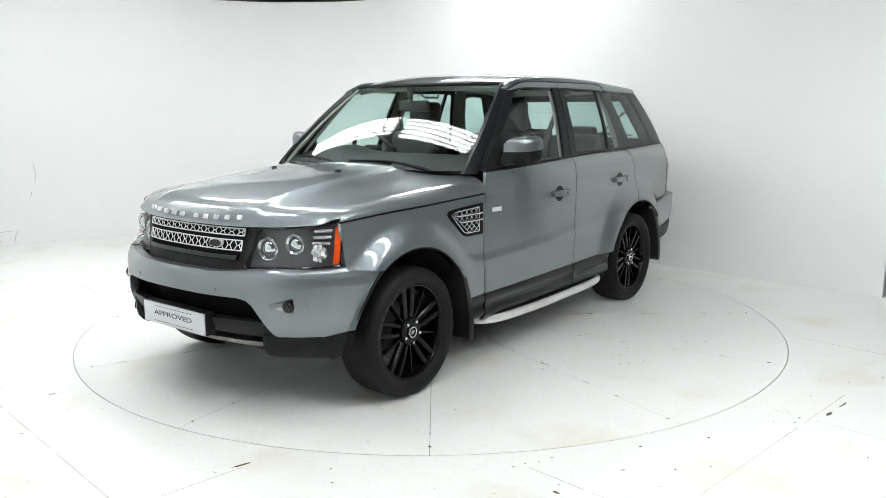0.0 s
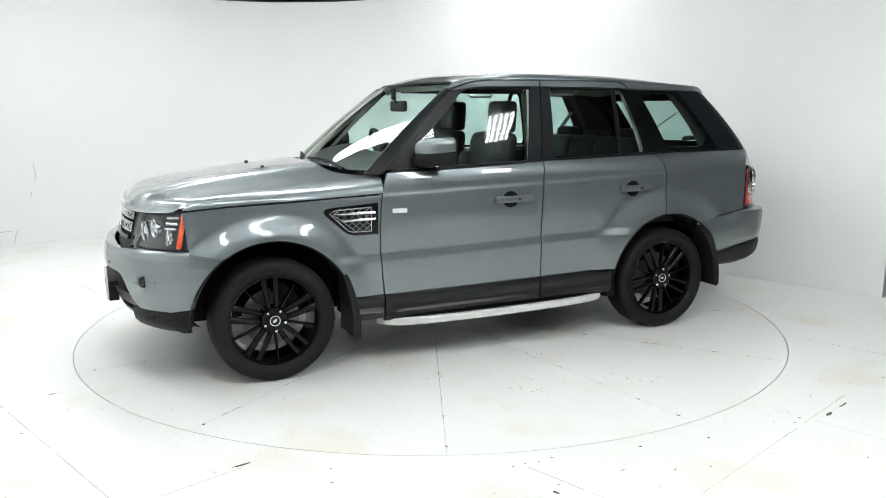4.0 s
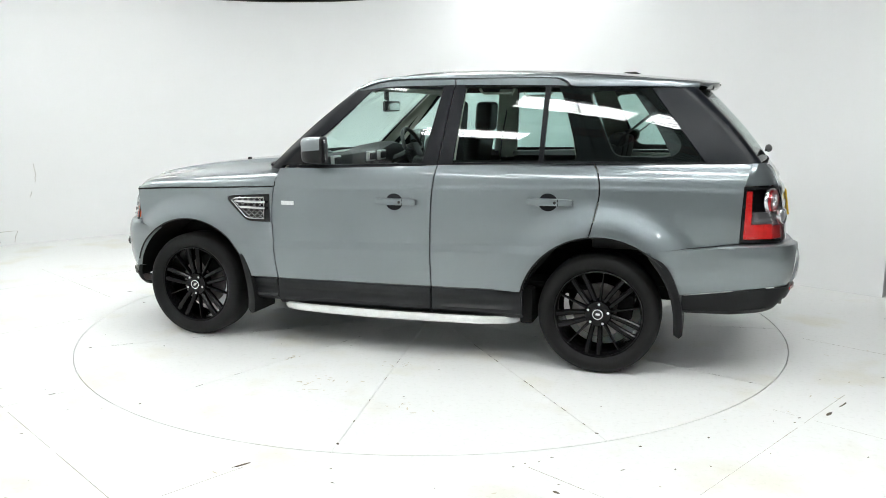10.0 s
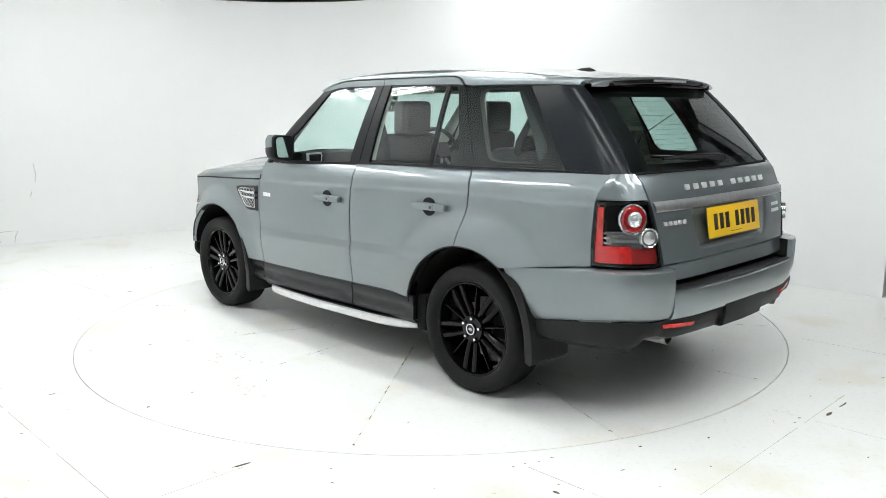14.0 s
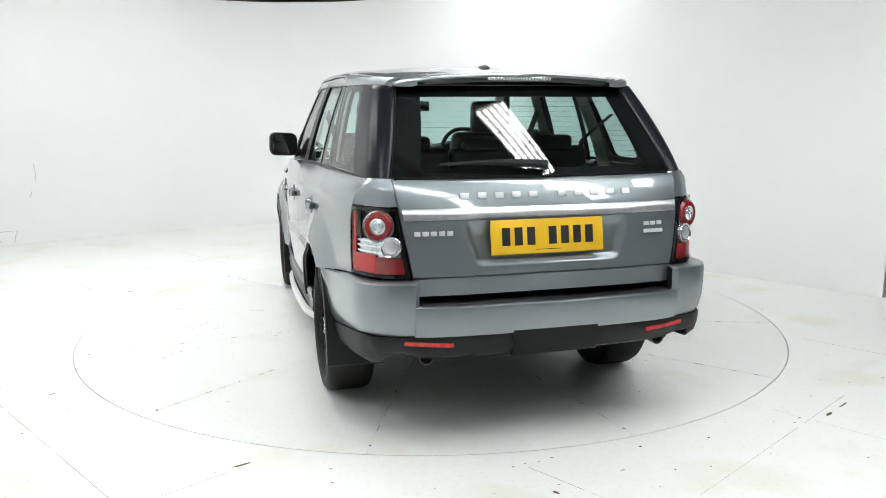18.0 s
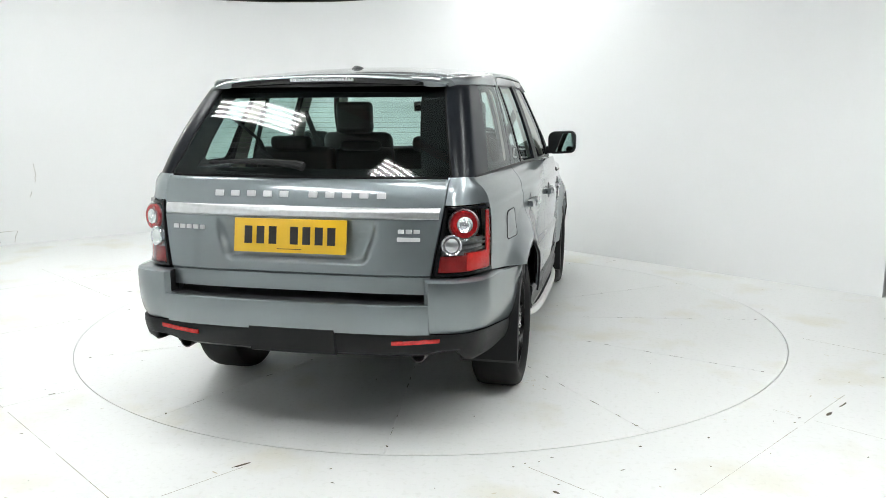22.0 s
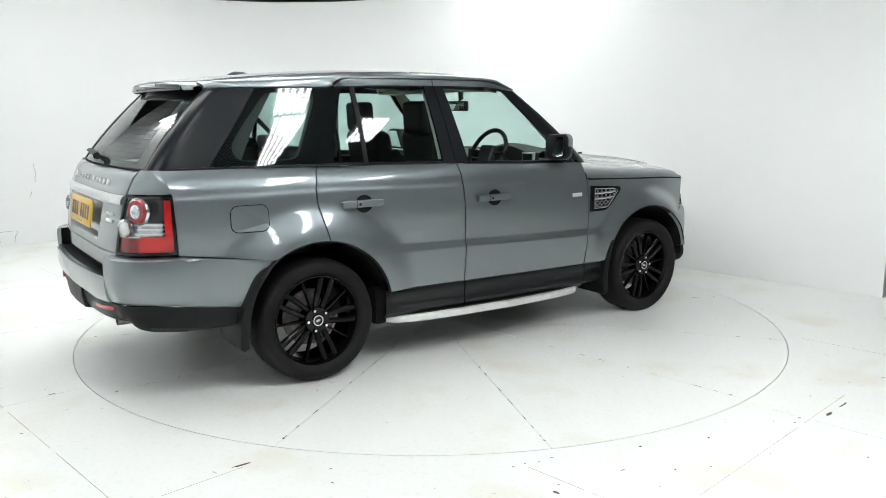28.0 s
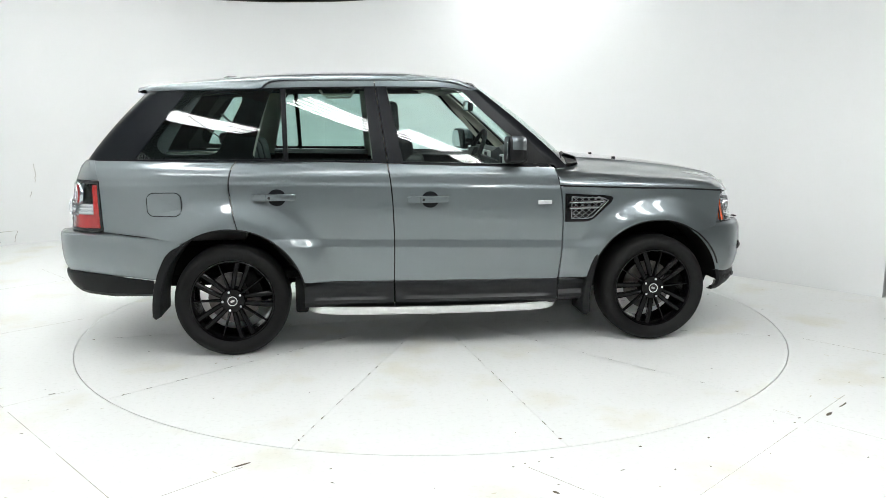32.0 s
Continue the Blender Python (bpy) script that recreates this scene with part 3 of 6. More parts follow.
def body_side(s):
    inw = (0, -s * 0.02, 0)
    out = (0, s, 0)
    # front wing
    bottom = [(1.815, 0.752), (1.73, 0.742)] + arch(HUB_X, 55.0, 168.0, 22) + [(0.80, 0.437), (0.718 + GAP, 0.437)]
    top = [(1.838, 0.983), (1.589, 1.000), (1.242, 1.013), (0.719 + GAP, 1.038)]
    left = [(1.815, 0.752), (1.828, 0.86), (1.838, 0.983)]
    right = [(0.718 + GAP, 0.437), (0.733 + GAP, 0.60), (0.740 + GAP, 0.80), (0.730 + GAP, 0.97), (0.719 + GAP, 1.038)]
    g = coons(bottom, top, left, right, 64, 60, (False, True, True, True))
    part("front_wing", grid_bm(side_sheet(g, side_y, s), out, inw), PAINT, car)
    # front door
    g = coons([(0.715 - GAP, 0.437), (-0.357 + GAP, 0.452)], [(0.684 - GAP, 1.160), (0.2, 1.172), (-0.389 + GAP, 1.195)],
              shift(DOOR_F, -GAP), shift(DOOR_M, GAP), 30, 120, (False, True, True, True))
    part("front_door", grid_bm(side_sheet(g, side_y, s), out, inw), PAINT, car)
    # rear door, cut by the wheel arch
    def door_edge(z):
        if z < 0.8095:
            return -HUB_X + math.sqrt(max(0.0, ARCH_R ** 2 - (z - HUB_Z) ** 2))
        return interp(z, [(q[1], q[0]) for q in DOOR_R_UP])
    mid = lambda z: interp(z, [(q[1], q[0]) for q in DOOR_M])
    g = np.zeros((30, 120, 2))
    for i, u in enumerate(np.linspace(0, 1, 30)):
        zb, zt = 0.452 + 0.008 * u, 1.195 + 0.023 * u
        for j, v in enumerate(np.linspace(0, 1, 120)):
            z = zb + (zt - zb) * v
            x0, x1 = mid(z) - GAP, door_edge(z) + GAP
            g[i, j] = (x0 + (x1 - x0) * u, z)
    part("rear_door", grid_bm(side_sheet(g, side_y, s), out, inw), PAINT, car)
    # rear quarter
    bottom = arch(-HUB_X, ARCH_REAR_TOP, 124.0, 10) + [(-1.75, 0.748), (-1.95, 0.772), (-2.125, 0.796)]
    top = [(-1.318 - GAP, 1.218), (-1.75, 1.222), (-2.17, 1.226)]
    left = shift(DOOR_R_UP, -GAP)
    right = [(-2.125, 0.796), (-2.128, 0.95), (-2.135, 1.108), (-2.17, 1.226)]
    g = coons(bottom, top, left, right, 40, 44, (False, True, True, False))
    part("rear_quarter", grid_bm(side_sheet(g, side_y, s), out, inw), PAINT, car)
    # dark sheet behind the gaps, put in so they read as deep shade
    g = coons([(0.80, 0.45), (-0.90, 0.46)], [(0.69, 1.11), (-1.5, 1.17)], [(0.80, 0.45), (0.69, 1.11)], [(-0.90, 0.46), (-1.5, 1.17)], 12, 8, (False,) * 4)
    part("gap_backing", grid_bm(side_sheet(g, side_y, s, -0.024), out), DARK, car)
    # sill cladding, one piece on each door and one on the wing
    for nm, x0, x1 in (("wing_cladding", 0.905, 0.720), ("door_cladding", 0.710, -0.352), ("door_cladding", -0.362, -0.925)):
        zt = lambda x: 0.430 if x > 0.715 else 0.437 + (0.715 - x) / 1.072 * 0.012 - 0.002
        xs = np.linspace(x0, x1, 24)
        rows = [(0.0, 0.0), (0.010, 0.005), (0.030, 0.006), (0.048, 0.003), (0.062, -0.008), (0.085, -0.014), (0.104, -0.008), (0.118, 0.003), (0.138, 0.001), (0.17, -0.03)]
        g = np.zeros((len(xs), len(rows), 3))
        for i, x in enumerate(xs):
            e = min(1.0, abs(x - x0) / 0.08, abs(x - x1) / 0.08)
            for j, (dz, dy) in enumerate(rows):
                d = dy if dy > 0 or j == len(rows) - 1 or nm == "wing_cladding" else dy * e
                z = zt(x) - dz * (0.87 if nm == "wing_cladding" else 1.0)
                g[i, j] = (x, s * (soft(x, BODY_W) - 0.008 + d + (0.0 if nm != "wing_cladding" else 0.0)), z)
        part(nm, grid_bm(g, out, inw), CLADDING, car)


def polar_ring(outer, inner, n=72):
    """Pairs of points on two closed outlines, one round the other, met by the same rays from the inner one's middle."""
    P, Q = np.array(outer, float), np.array(inner, float)
    c = Q.mean(0)

    def reach(poly, d):
        best = 0.0
        for a, b in zip(poly, np.roll(poly, -1, 0)):
            e, f = b - a, a - c
            det = d[0] * -e[1] + d[1] * e[0]
            if abs(det) < 1e-9:
                continue
            r = (f[0] * -e[1] + f[1] * e[0]) / det
            u = (d[0] * f[1] - d[1] * f[0]) / det
            if r > best and -1e-6 <= u <= 1 + 1e-6:
                best = r
        return best
    rows = []
    for k in range(n + 1):
        d = np.array([math.cos(2 * math.pi * k / n), math.sin(2 * math.pi * k / n)])
        a, b = reach(P, d), reach(Q, d)
        rows.append([c + d * a, c + d * (a + b) / 2, c + d * b])
    return np.array(rows)


def rounded_loop(pts, n=96):
    """A closed outline with its corners eased."""
    loop = spline(list(pts) + [pts[0]], n + 1, False)[:-1]
    for _ in range(3):
        loop = (np.roll(loop, 1, 0) + 2 * loop + np.roll(loop, -1, 0)) / 4
    return loop


# outlines of the side windows, along the car and up
GAP_LOW = [(0.195, 1.652), (0.14, 1.667), (0.06, 1.690), (-0.05, 1.706), (-0.20, 1.710), (-0.449, 1.711)]
DOOR_BACK = [(-1.143, 1.668), (-1.170, 1.625), (-1.236, 1.468), (-1.287, 1.360), (-1.338, 1.222)]
QUARTER_FRONT = [(-1.347, 1.224), (-1.295, 1.360), (-1.244, 1.468), (-1.179, 1.625), (-1.166, 1.653)]
QUARTER_CLEAR = [(-1.268, 1.605), (-1.284, 1.632), (-1.40, 1.638), (-1.545, 1.628), (-1.580, 1.604), (-1.70, 1.469), (-1.798, 1.345), (-1.790, 1.285), (-1.74, 1.258), (-1.46, 1.258), (-1.424, 1.275), (-1.364, 1.409)]
SPLIT_TOP, SPLIT_LOW = (-1.612, 1.650), (-1.930, 1.227)
LIGHT_CLEAR = [(-1.045, 1.652), (-1.098, 1.650), (-1.118, 1.600), (-1.162, 1.468), (-1.194, 1.360), (-1.222, 1.236), (-1.030, 1.232)]


def upper_side(s):
    """Window surrounds, pillars, panes above the belt."""
    out, inw = (0, s, 0), (0, -s * 0.018, 0)

    def pane(name, b, t, l, r, material, off=-0.006, n=14):
        g = coons(b, t, l, r, n, n)
        ob = part(name, grid_bm(side_sheet(g, glass_y, s, off), out), material, car)
        ob.visible_shadow = False
        return ob

    def frame_strip(name, pts_out, pts_in, material, off=0.0, n=24, turned=True, stand=0.0):
        a, b = spline(pts_out, n), spline(pts_in, n)
        g = np.stack([a, (a + b) / 2, b], 1)
        sheet = side_sheet(g, glass_y, s, off)
        sheet[:, :, 1] += s * stand * np.array([1.0, 0.55, 0.0])
        return part(name, grid_bm(sheet, out, inw if turned else None), material, car)

    def ring(name, outer, inner, material, off, facing=1):
        g = polar_ring(outer, inner)
        return part(name, grid_bm(side_sheet(g, glass_y, s, off), (0, s * facing, 0)), material, car)

    # belt moulding
    frame_strip("belt_moulding", [(0.66, 1.162), (-0.389, 1.197), (-1.3, 1.219), (-2.15, 1.228)], [(0.62, 1.176), (-0.389, 1.209), (-1.3, 1.230), (-2.13, 1.237)], SATIN, 0.003)
    # front door: glass, black frame up the windscreen pillar, painted top
    pane("front_door_glass", [(0.60, 1.178), (-0.29, 1.203)], [(0.09, 1.662), (-0.385, 1.678)], [(0.60, 1.178), (0.45, 1.34), (0.26, 1.515), (0.09, 1.662)], [(-0.29, 1.203), (-0.385, 1.678)], GLASS)
    frame_strip("door_frame", [(0.69, 1.172), (0.607, 1.257), (0.518, 1.333), (0.44, 1.405), (0.20, 1.640), (0.175, 1.656)],
                [(0.60, 1.180), (0.47, 1.312), (0.338, 1.424), (0.232, 1.520), (0.130, 1.625), (0.090, 1.660)], SATIN)
    frame_strip("door_frame_top", GAP_LOW, [(0.180, 1.648), (0.11, 1.657), (0.04, 1.667), (-0.05, 1.672), (-0.20, 1.674), (-0.449, 1.676)], PAINT, 0.002, stand=0.010)
    frame_strip("window_seal", [(0.13, 1.655), (0.04, 1.668), (-0.05, 1.673), (-0.20, 1.675), (-0.385, 1.677)], [(0.12, 1.640), (0.03, 1.660), (-0.05, 1.666), (-0.20, 1.668), (-0.383, 1.669)], SATIN, -0.001)
    frame_strip("mirror_sail", [(0.66, 1.180), (0.515, 1.325)], [(0.44, 1.184), (0.425, 1.372)], TRIM, 0.004, 8)
    frame_strip("door_pillar", [(-0.287, 1.203), (-0.335, 1.44), (-0.382, 1.676)], [(-0.382, 1.203), (-0.416, 1.44), (-0.4475, 1.676)], SATIN, 0.004)
    # rear door
    frame_strip("door_pillar", [(-0.389, 1.207), (-0.422, 1.44), (-0.4545, 1.676)], [(-0.477, 1.207), (-0.500, 1.44), (-0.521, 1.676)], SATIN, 0.004)
    frame_strip("door_frame_top", [(-0.4575, 1.711), (-0.80, 1.711), (-1.04, 1.708), (-1.10, 1.697), (-1.143, 1.671)], [(-0.4575, 1.676), (-0.80, 1.673), (-1.04, 1.669), (-1.10, 1.667), (-1.139, 1.663)], PAINT, 0.002, stand=0.010)
    frame_strip("window_seal", [(-0.52, 1.677), (-0.80, 1.674), (-1.04, 1.670), (-1.142, 1.664)], [(-0.52, 1.668), (-0.80, 1.665), (-1.04, 1.661), (-1.138, 1.655)], SATIN, -0.001)
    pane("rear_door_glass", [(-0.47, 1.207), (-1.012, 1.214)], [(-0.515, 1.678), (-1.028, 1.671)], [(-0.47, 1.207), (-0.515, 1.678)], [(-1.012, 1.214), (-1.028, 1.671)], PRIVACY)
    frame_strip("window_divider", [(-1.000, 1.21), (-1.006, 1.44), (-1.012, 1.668)], [(-1.027, 1.21), (-1.034, 1.44), (-1.042, 1.668)], SATIN, 0.0)
    pane("rear_quarter_light", [(-1.02, 1.214), (-1.338, 1.220)], [(-1.03, 1.668), (-1.143, 1.663)], [(-1.02, 1.214), (-1.03, 1.668)], DOOR_BACK[::-1][:-1] + [(-1.143, 1.663)], PRIVACY, -0.003)
    ring("window_border", [(-1.03, 1.672)] + DOOR_BACK + [(-1.015, 1.212)], LIGHT_CLEAR, FRIT, -0.008)
    frame_strip("window_border", [(-0.47, 1.208), (-1.012, 1.214)], [(-0.47, 1.226), (-1.012, 1.232)], FRIT, -0.009, turned=False)
    # dark channel behind the rear door's edge and round the quarter window
    frame_strip("door_channel", [(p[0] + 0.02, p[1]) for p in DOOR_BACK], [(p[0] - 0.03, p[1]) for p in DOOR_BACK], DARK, -0.016, turned=False)
    frame_strip("door_channel", [(0.17, 1.650), (0.06, 1.684), (-0.05, 1.700), (-0.5, 1.706), (-1.04, 1.702), (-1.12, 1.690)], [(0.19, 1.668), (0.06, 1.705), (-0.05, 1.720), (-0.5, 1.725), (-1.04, 1.722), (-1.15, 1.705)], DARK, -0.012, turned=False)
    # rear quarter window: glass over a black printed border, cut out round the clear middle
    pane("quarter_window", [QUARTER_FRONT[0], (-1.62, 1.230), SPLIT_LOW], [QUARTER_FRONT[-1], (-1.40, 1.655), SPLIT_TOP], QUARTER_FRONT, [SPLIT_LOW, (-1.771, 1.445), SPLIT_TOP], PRIVACY, -0.003)
    clear = rounded_loop(QUARTER_CLEAR)
    ring("window_border", QUARTER_FRONT + [SPLIT_TOP, SPLIT_LOW], clear, FRIT, -0.008)
    mid = clear.mean(0)
    ring("window_trim", QUARTER_FRONT + [SPLIT_TOP, SPLIT_LOW], mid + (clear - mid) * 0.985, LINING, -0.040, -1)
    # rear pillar: from the quarter window round the corner to the rear glass
    zs = np.linspace(1.227, 1.648, 20)
    g = np.zeros((20, 22, 3))
    for i, z in enumerate(zs):
        xs = interp(z, [(SPLIT_LOW[1], SPLIT_LOW[0]), (SPLIT_TOP[1], SPLIT_TOP[0])]) - 0.004
        e = Vector(rear_glass(s * 1.006, (z - 1.232) / 0.423))
        xa, xc = e.x + 0.085, e.x - 0.022
        for j in range(12):
            x = xs + (xa - xs) * j / 11
            g[i, j] = (x, s * (glass_y(x, z) - 0.001), z)
        a, c = Vector((xa, s * (glass_y(xa, z) - 0.001), z)), Vector((xc, s * glass_y(xc, z), z))
        for j in range(1, 11):
            t = j / 10
            g[i, 11 + j] = a * (1 - t) ** 2 + c * 2 * t * (1 - t) + e * t * t
    part("rear_pillar", grid_bm(g, (-0.3, s, 0), (0.012, -s * 0.012, 0)), PILLAR, car, "dark satin rear pillar cover", sharp=60)
    # painted roof rail above the doors and the quarter window
    a = spline([(0.205, 1.656), (0.15, 1.673), (0.07, 1.698), (-0.04, 1.714), (-0.2, 1.718), (-0.5, 1.719), (-1.03, 1.716), (-1.11, 1.704), (-1.15, 1.682), (-1.175, 1.663), (-1.35, 1.660), (-1.62, 1.656), (-1.87, 1.648)], 60)
    b = spline([(0.215, 1.662), (0.165, 1.686), (0.11, 1.710), (0.05, 1.726), (-0.2, 1.742), (-0.5, 1.747), (-1.0, 1.738), (-1.2, 1.726), (-1.80, 1.689), (-1.89, 1.679)], 60)
    g = np.zeros((60, 6, 3))
    for i in range(60):
        y0 = glass_y(a[i, 0], min(a[i, 1], 1.70)) + 0.009
        h = b[i, 1] - a[i, 1]
        for j, f in enumerate(np.linspace(0, 1, 6)):
            x = a[i, 0] + (b[i, 0] - a[i, 0]) * f
            g[i, j] = (x, s * (y0 - 2.4 * max(0.0, -1.72 - x) ** 2 - 0.040 * f * f - 0.30 * max(0.0, h - 0.035) * f * (1 - 0.4 * f)), a[i, 1] + h * math.sin(f * math.pi / 2) ** 0.9)
    part("roof_rail", grid_bm(g, out, (0, -s * 0.03, -0.012)), PAINT, car)


def rear_glass(v, k):
    """A point of the rear window: v across from edge to edge, k from its foot to its head."""
    w = 0.692 * (1 - k) + 0.584 * k - 0.005 * 4 * k * (1 - k)
    return (-2.292 + 0.372 * k + 0.07 * v * v - 0.080 * k * (1 - k), v * w, 1.232 + 0.423 * k)


for s in (1, -1):
    body_side(s)
    upper_side(s)

# roof
ROOF_Z = [(0.30, 1.59), (0.22, 1.635), (0.14, 1.675), (0.06, 1.706), (0.0, 1.722), (-0.1, 1.739), (-0.2, 1.750), (-0.52, 1.758), (-0.885, 1.753), (-1.177, 1.740), (-1.434, 1.721), (-1.802, 1.684), (-2.0, 1.660)]


def roof_w(x):
    return soft(x, TOP_W) - 0.044


def roof_grid():
    xs, vs = np.linspace(0.145, -1.80, 54), np.linspace(-1, 1, 31)
    g = np.zeros((54, 31, 3))
    for i, x in enumerate(xs):
        w = roof_w(x)
        for j, v in enumerate(vs):
            bow = 0.125 * (1 - v * v) * max(0.0, 1 - (0.145 - x) / 0.5)
            edge = -0.013 * max(0.0, (abs(v) - 0.82) / 0.18) ** 2
            rib = -0.006 * (0.5 - 0.5 * math.cos(min(1, max(0, (0.92 - abs(v)) / 0.05)) * math.pi))
            g[i, j] = (x + bow, v * w, soft(x, ROOF_Z) + 0.036 * (1 - v * v) + edge + rib + 0.002)
    return g


part("roof", grid_bm(roof_grid(), (0, 0, 1), (0, 0, -0.015)), PAINT, car)

# windscreen
WS_X = [(1.11, 0.825), (1.155, 0.786), (1.207, 0.738), (1.300, 0.636), (1.407, 0.513), (1.545, 0.349), (1.66, 0.205), (1.70, 0.145)]
WS_Y = [(1.11, 0.822), (1.155, 0.815), (1.207, 0.812), (1.300, 0.793), (1.407, 0.765), (1.545, 0.722), (1.66, 0.672), (1.70, 0.650)]
BULGE = 0.175
TOP_FLAT = [(1.10, 1.0), (1.34, 0.99), (1.52, 0.96), (1.62, 0.88), (1.70, 0.72)]


WS_FIT = np.polyfit([p[0] for p in WS_X], [p[1] for p in WS_X], 3)
WS_WIDE = np.polyfit([p[0] for p in WS_Y], [p[1] for p in WS_Y], 3)


def screen_point(v, z, push=0.0):
    w = np.polyval(WS_WIDE, z)
    return (np.polyval(WS_FIT, z) + BULGE * soft(z, TOP_FLAT) * (1 - v * v) + push, v * w, z)


g = np.array([[screen_point(v, z) for z in np.linspace(1.165, 1.697, 22)] for v in np.linspace(-0.985, 0.985, 33)])
part("windscreen", grid_bm(g, (1, 0, 0.5)), GLASS, car).visible_shadow = False
for s in (1, -1):
    zs = np.linspace(1.150, 1.682, 24)
    g = np.zeros((24, 4, 3))
    for i, z in enumerate(zs):
        p = Vector(screen_point(s * 0.985, z, 0.004))
        q = Vector((interp(z, [(1.11, 0.745), (1.156, 0.705), (1.257, 0.607), (1.333, 0.518), (1.41, 0.436), (1.64, 0.185), (1.70, 0.11)]), 0, z))
        q.y = s * interp(z, [(1.11, 0.862), (1.156, 0.856), (1.257, 0.842), (1.333, 0.822), (1.41, glass_y(0.436, 1.41)), (1.64, glass_y(0.2, 1.64)), (1.70, glass_y(0.13, 1.70))])
        m = (p + q) / 2 + Vector((0.012, s * 0.010, 0.004))
        g[i, 0], g[i, 1], g[i, 2], g[i, 3] = p, p * 0.5 + m * 0.5 + Vector((0.008, 0, 0.004)), m * 0.6 + q * 0.4 + Vector((0, s * 0.004, 0)), q
    part("windscreen_pillar", grid_bm(g, (0.5, s, 0.3), (-0.02, -s * 0.02, 0)), SATIN, car)
    inner = g + np.array([-0.030, -s * 0.030, 0.0])
    inner[:, 0] += np.array([-0.012, -s * 0.004, 0.0])
    part("pillar_trim", grid_bm(inner, (-0.5, -s, 0)), IVORY, car, "ivory pillar trim")
g = np.array([[screen_point(v, z, 0.004) for z in np.linspace(1.692, 1.704, 3)] for v in np.linspace(-0.97, 0.97, 21)])
part("header_seal", grid_bm(g, (1, 0, 0.5), (-0.02, 0, -0.01)), SATIN, car)

# bonnet
FRONT_X = [(0.0, 2.238), (0.30, 2.216), (0.45, 2.180), (0.55, 2.146), (0.65, 2.095), (0.72, 2.048), (0.80, 1.972), (0.86, 1.892), (0.90, 1.80), (0.92, 1.74)]
BON_C = [(2.25, 1.016), (2.15, 1.030), (2.042, 1.049), (1.924, 1.079), (1.767, 1.110), (1.574, 1.138), (1.381, 1.159), (1.226, 1.174), (1.033, 1.190), (0.90, 1.198), (0.7, 1.204)]
BON_E = [(2.1, 1.01), (1.832, 1.044), (1.618, 1.070), (1.264, 1.098), (0.91, 1.128), (0.768, 1.142), (0.68, 1.15)]
BON_L = [(1.95, 0.988), (1.849, 0.993), (1.589, 1.011), (1.242, 1.024), (0.738, 1.046), (0.68, 1.049)]


def front_x(y):
    return soft(abs(y), FRONT_X)


def bonnet_z(x, v):
    a = abs(v)
    c, e, l = soft(x, BON_C), soft(x, BON_E), soft(x, BON_L)
    if a < 0.86:
        dz = soft(a, [(0, 0.010), (0.30, 0.007), (0.44, 0.001), (0.458, 0.000), (0.498, -0.013), (0.56, -0.016), (0.70, -0.012), (0.78, -0.016), (0.86, -0.04)])
        k = max(0.0, (a - 0.5) / 0.36)
        return (c + dz) * (1 - k) + k * e
    k = (a - 0.86) / 0.14
    return e * (1 - k) + l * k - 0.012 * k * (1 - k) * -4


def bonnet_grid():
    nu, vs = 60, np.concatenate([-np.linspace(1, 0.86, 8)[:-1], np.sort(np.concatenate([np.linspace(-0.86, 0.86, 45), [s0 * q for s0 in (-1, 1) for q in (0.452, 0.458, 0.464, 0.478, 0.49, 0.496, 0.502, 0.51)]])), np.linspace(0.86, 1, 8)[1:]])
    g = np.zeros((nu, len(vs), 3))
    for j, v in enumerate(vs):
        a = abs(v)
        yw = 0.90 * a if a < 0.86 else 0.774 + (0.905 - 0.774) * math.sin((a - 0.86) / 0.14 * math.pi / 2) ** 0.9
        xf = front_x(min(0.885, yw)) - interp(yw, [(0, 0.125), (0.5, 0.12), (0.8, 0.10), (0.86, 0.055), (0.905, 0.0)])
        xb = interp(yw, [(0, 0.985), (0.4, 0.965), (0.6, 0.925), (0.72, 0.83), (0.80, 0.702), (0.86, 0.708), (0.95, 0.722)])
        for i in range(nu):
            u = (i / (nu - 1)) ** 1.6
            x = xf + (xb - xf) * u
            y = yw
            if yw > 0.70:
                lim = side_y(x, 1.03) + 0.003
                y = min(yw, lim) if a < 0.995 else lim
                y = yw * 1.0 if a < 0.86 else 0.774 + (lim - 0.774) * (yw - 0.774) / (0.905 - 0.774)
            d = xf - x
            z = bonnet_z(x, v) - max(0.0, bonnet_z(xf, v) - interp(yw, [(0, 0.955), (0.4, 0.958), (0.6, 0.966), (0.75, 0.976), (0.84, 0.985)])) * math.exp(-(d / 0.045) ** 1.3) * (1.0 if a < 0.86 else max(0.0, 1 - (a - 0.86) / 0.14))
            g[i, j] = (x, math.copysign(y, v) if v else 0.0, z)
    return g


part("bonnet", grid_bm(bonnet_grid(), (0, 0, 1)), PAINT, car, sharp=50)
for s in (1, -1):
    part("bonnet_seal", tube_bm([(x, s * (side_y(x, 1.02) - 0.006), soft(x, BON_L) - 0.004) for x in np.linspace(1.84, 0.74, 24)], 0.0075, 6), DARK, car)
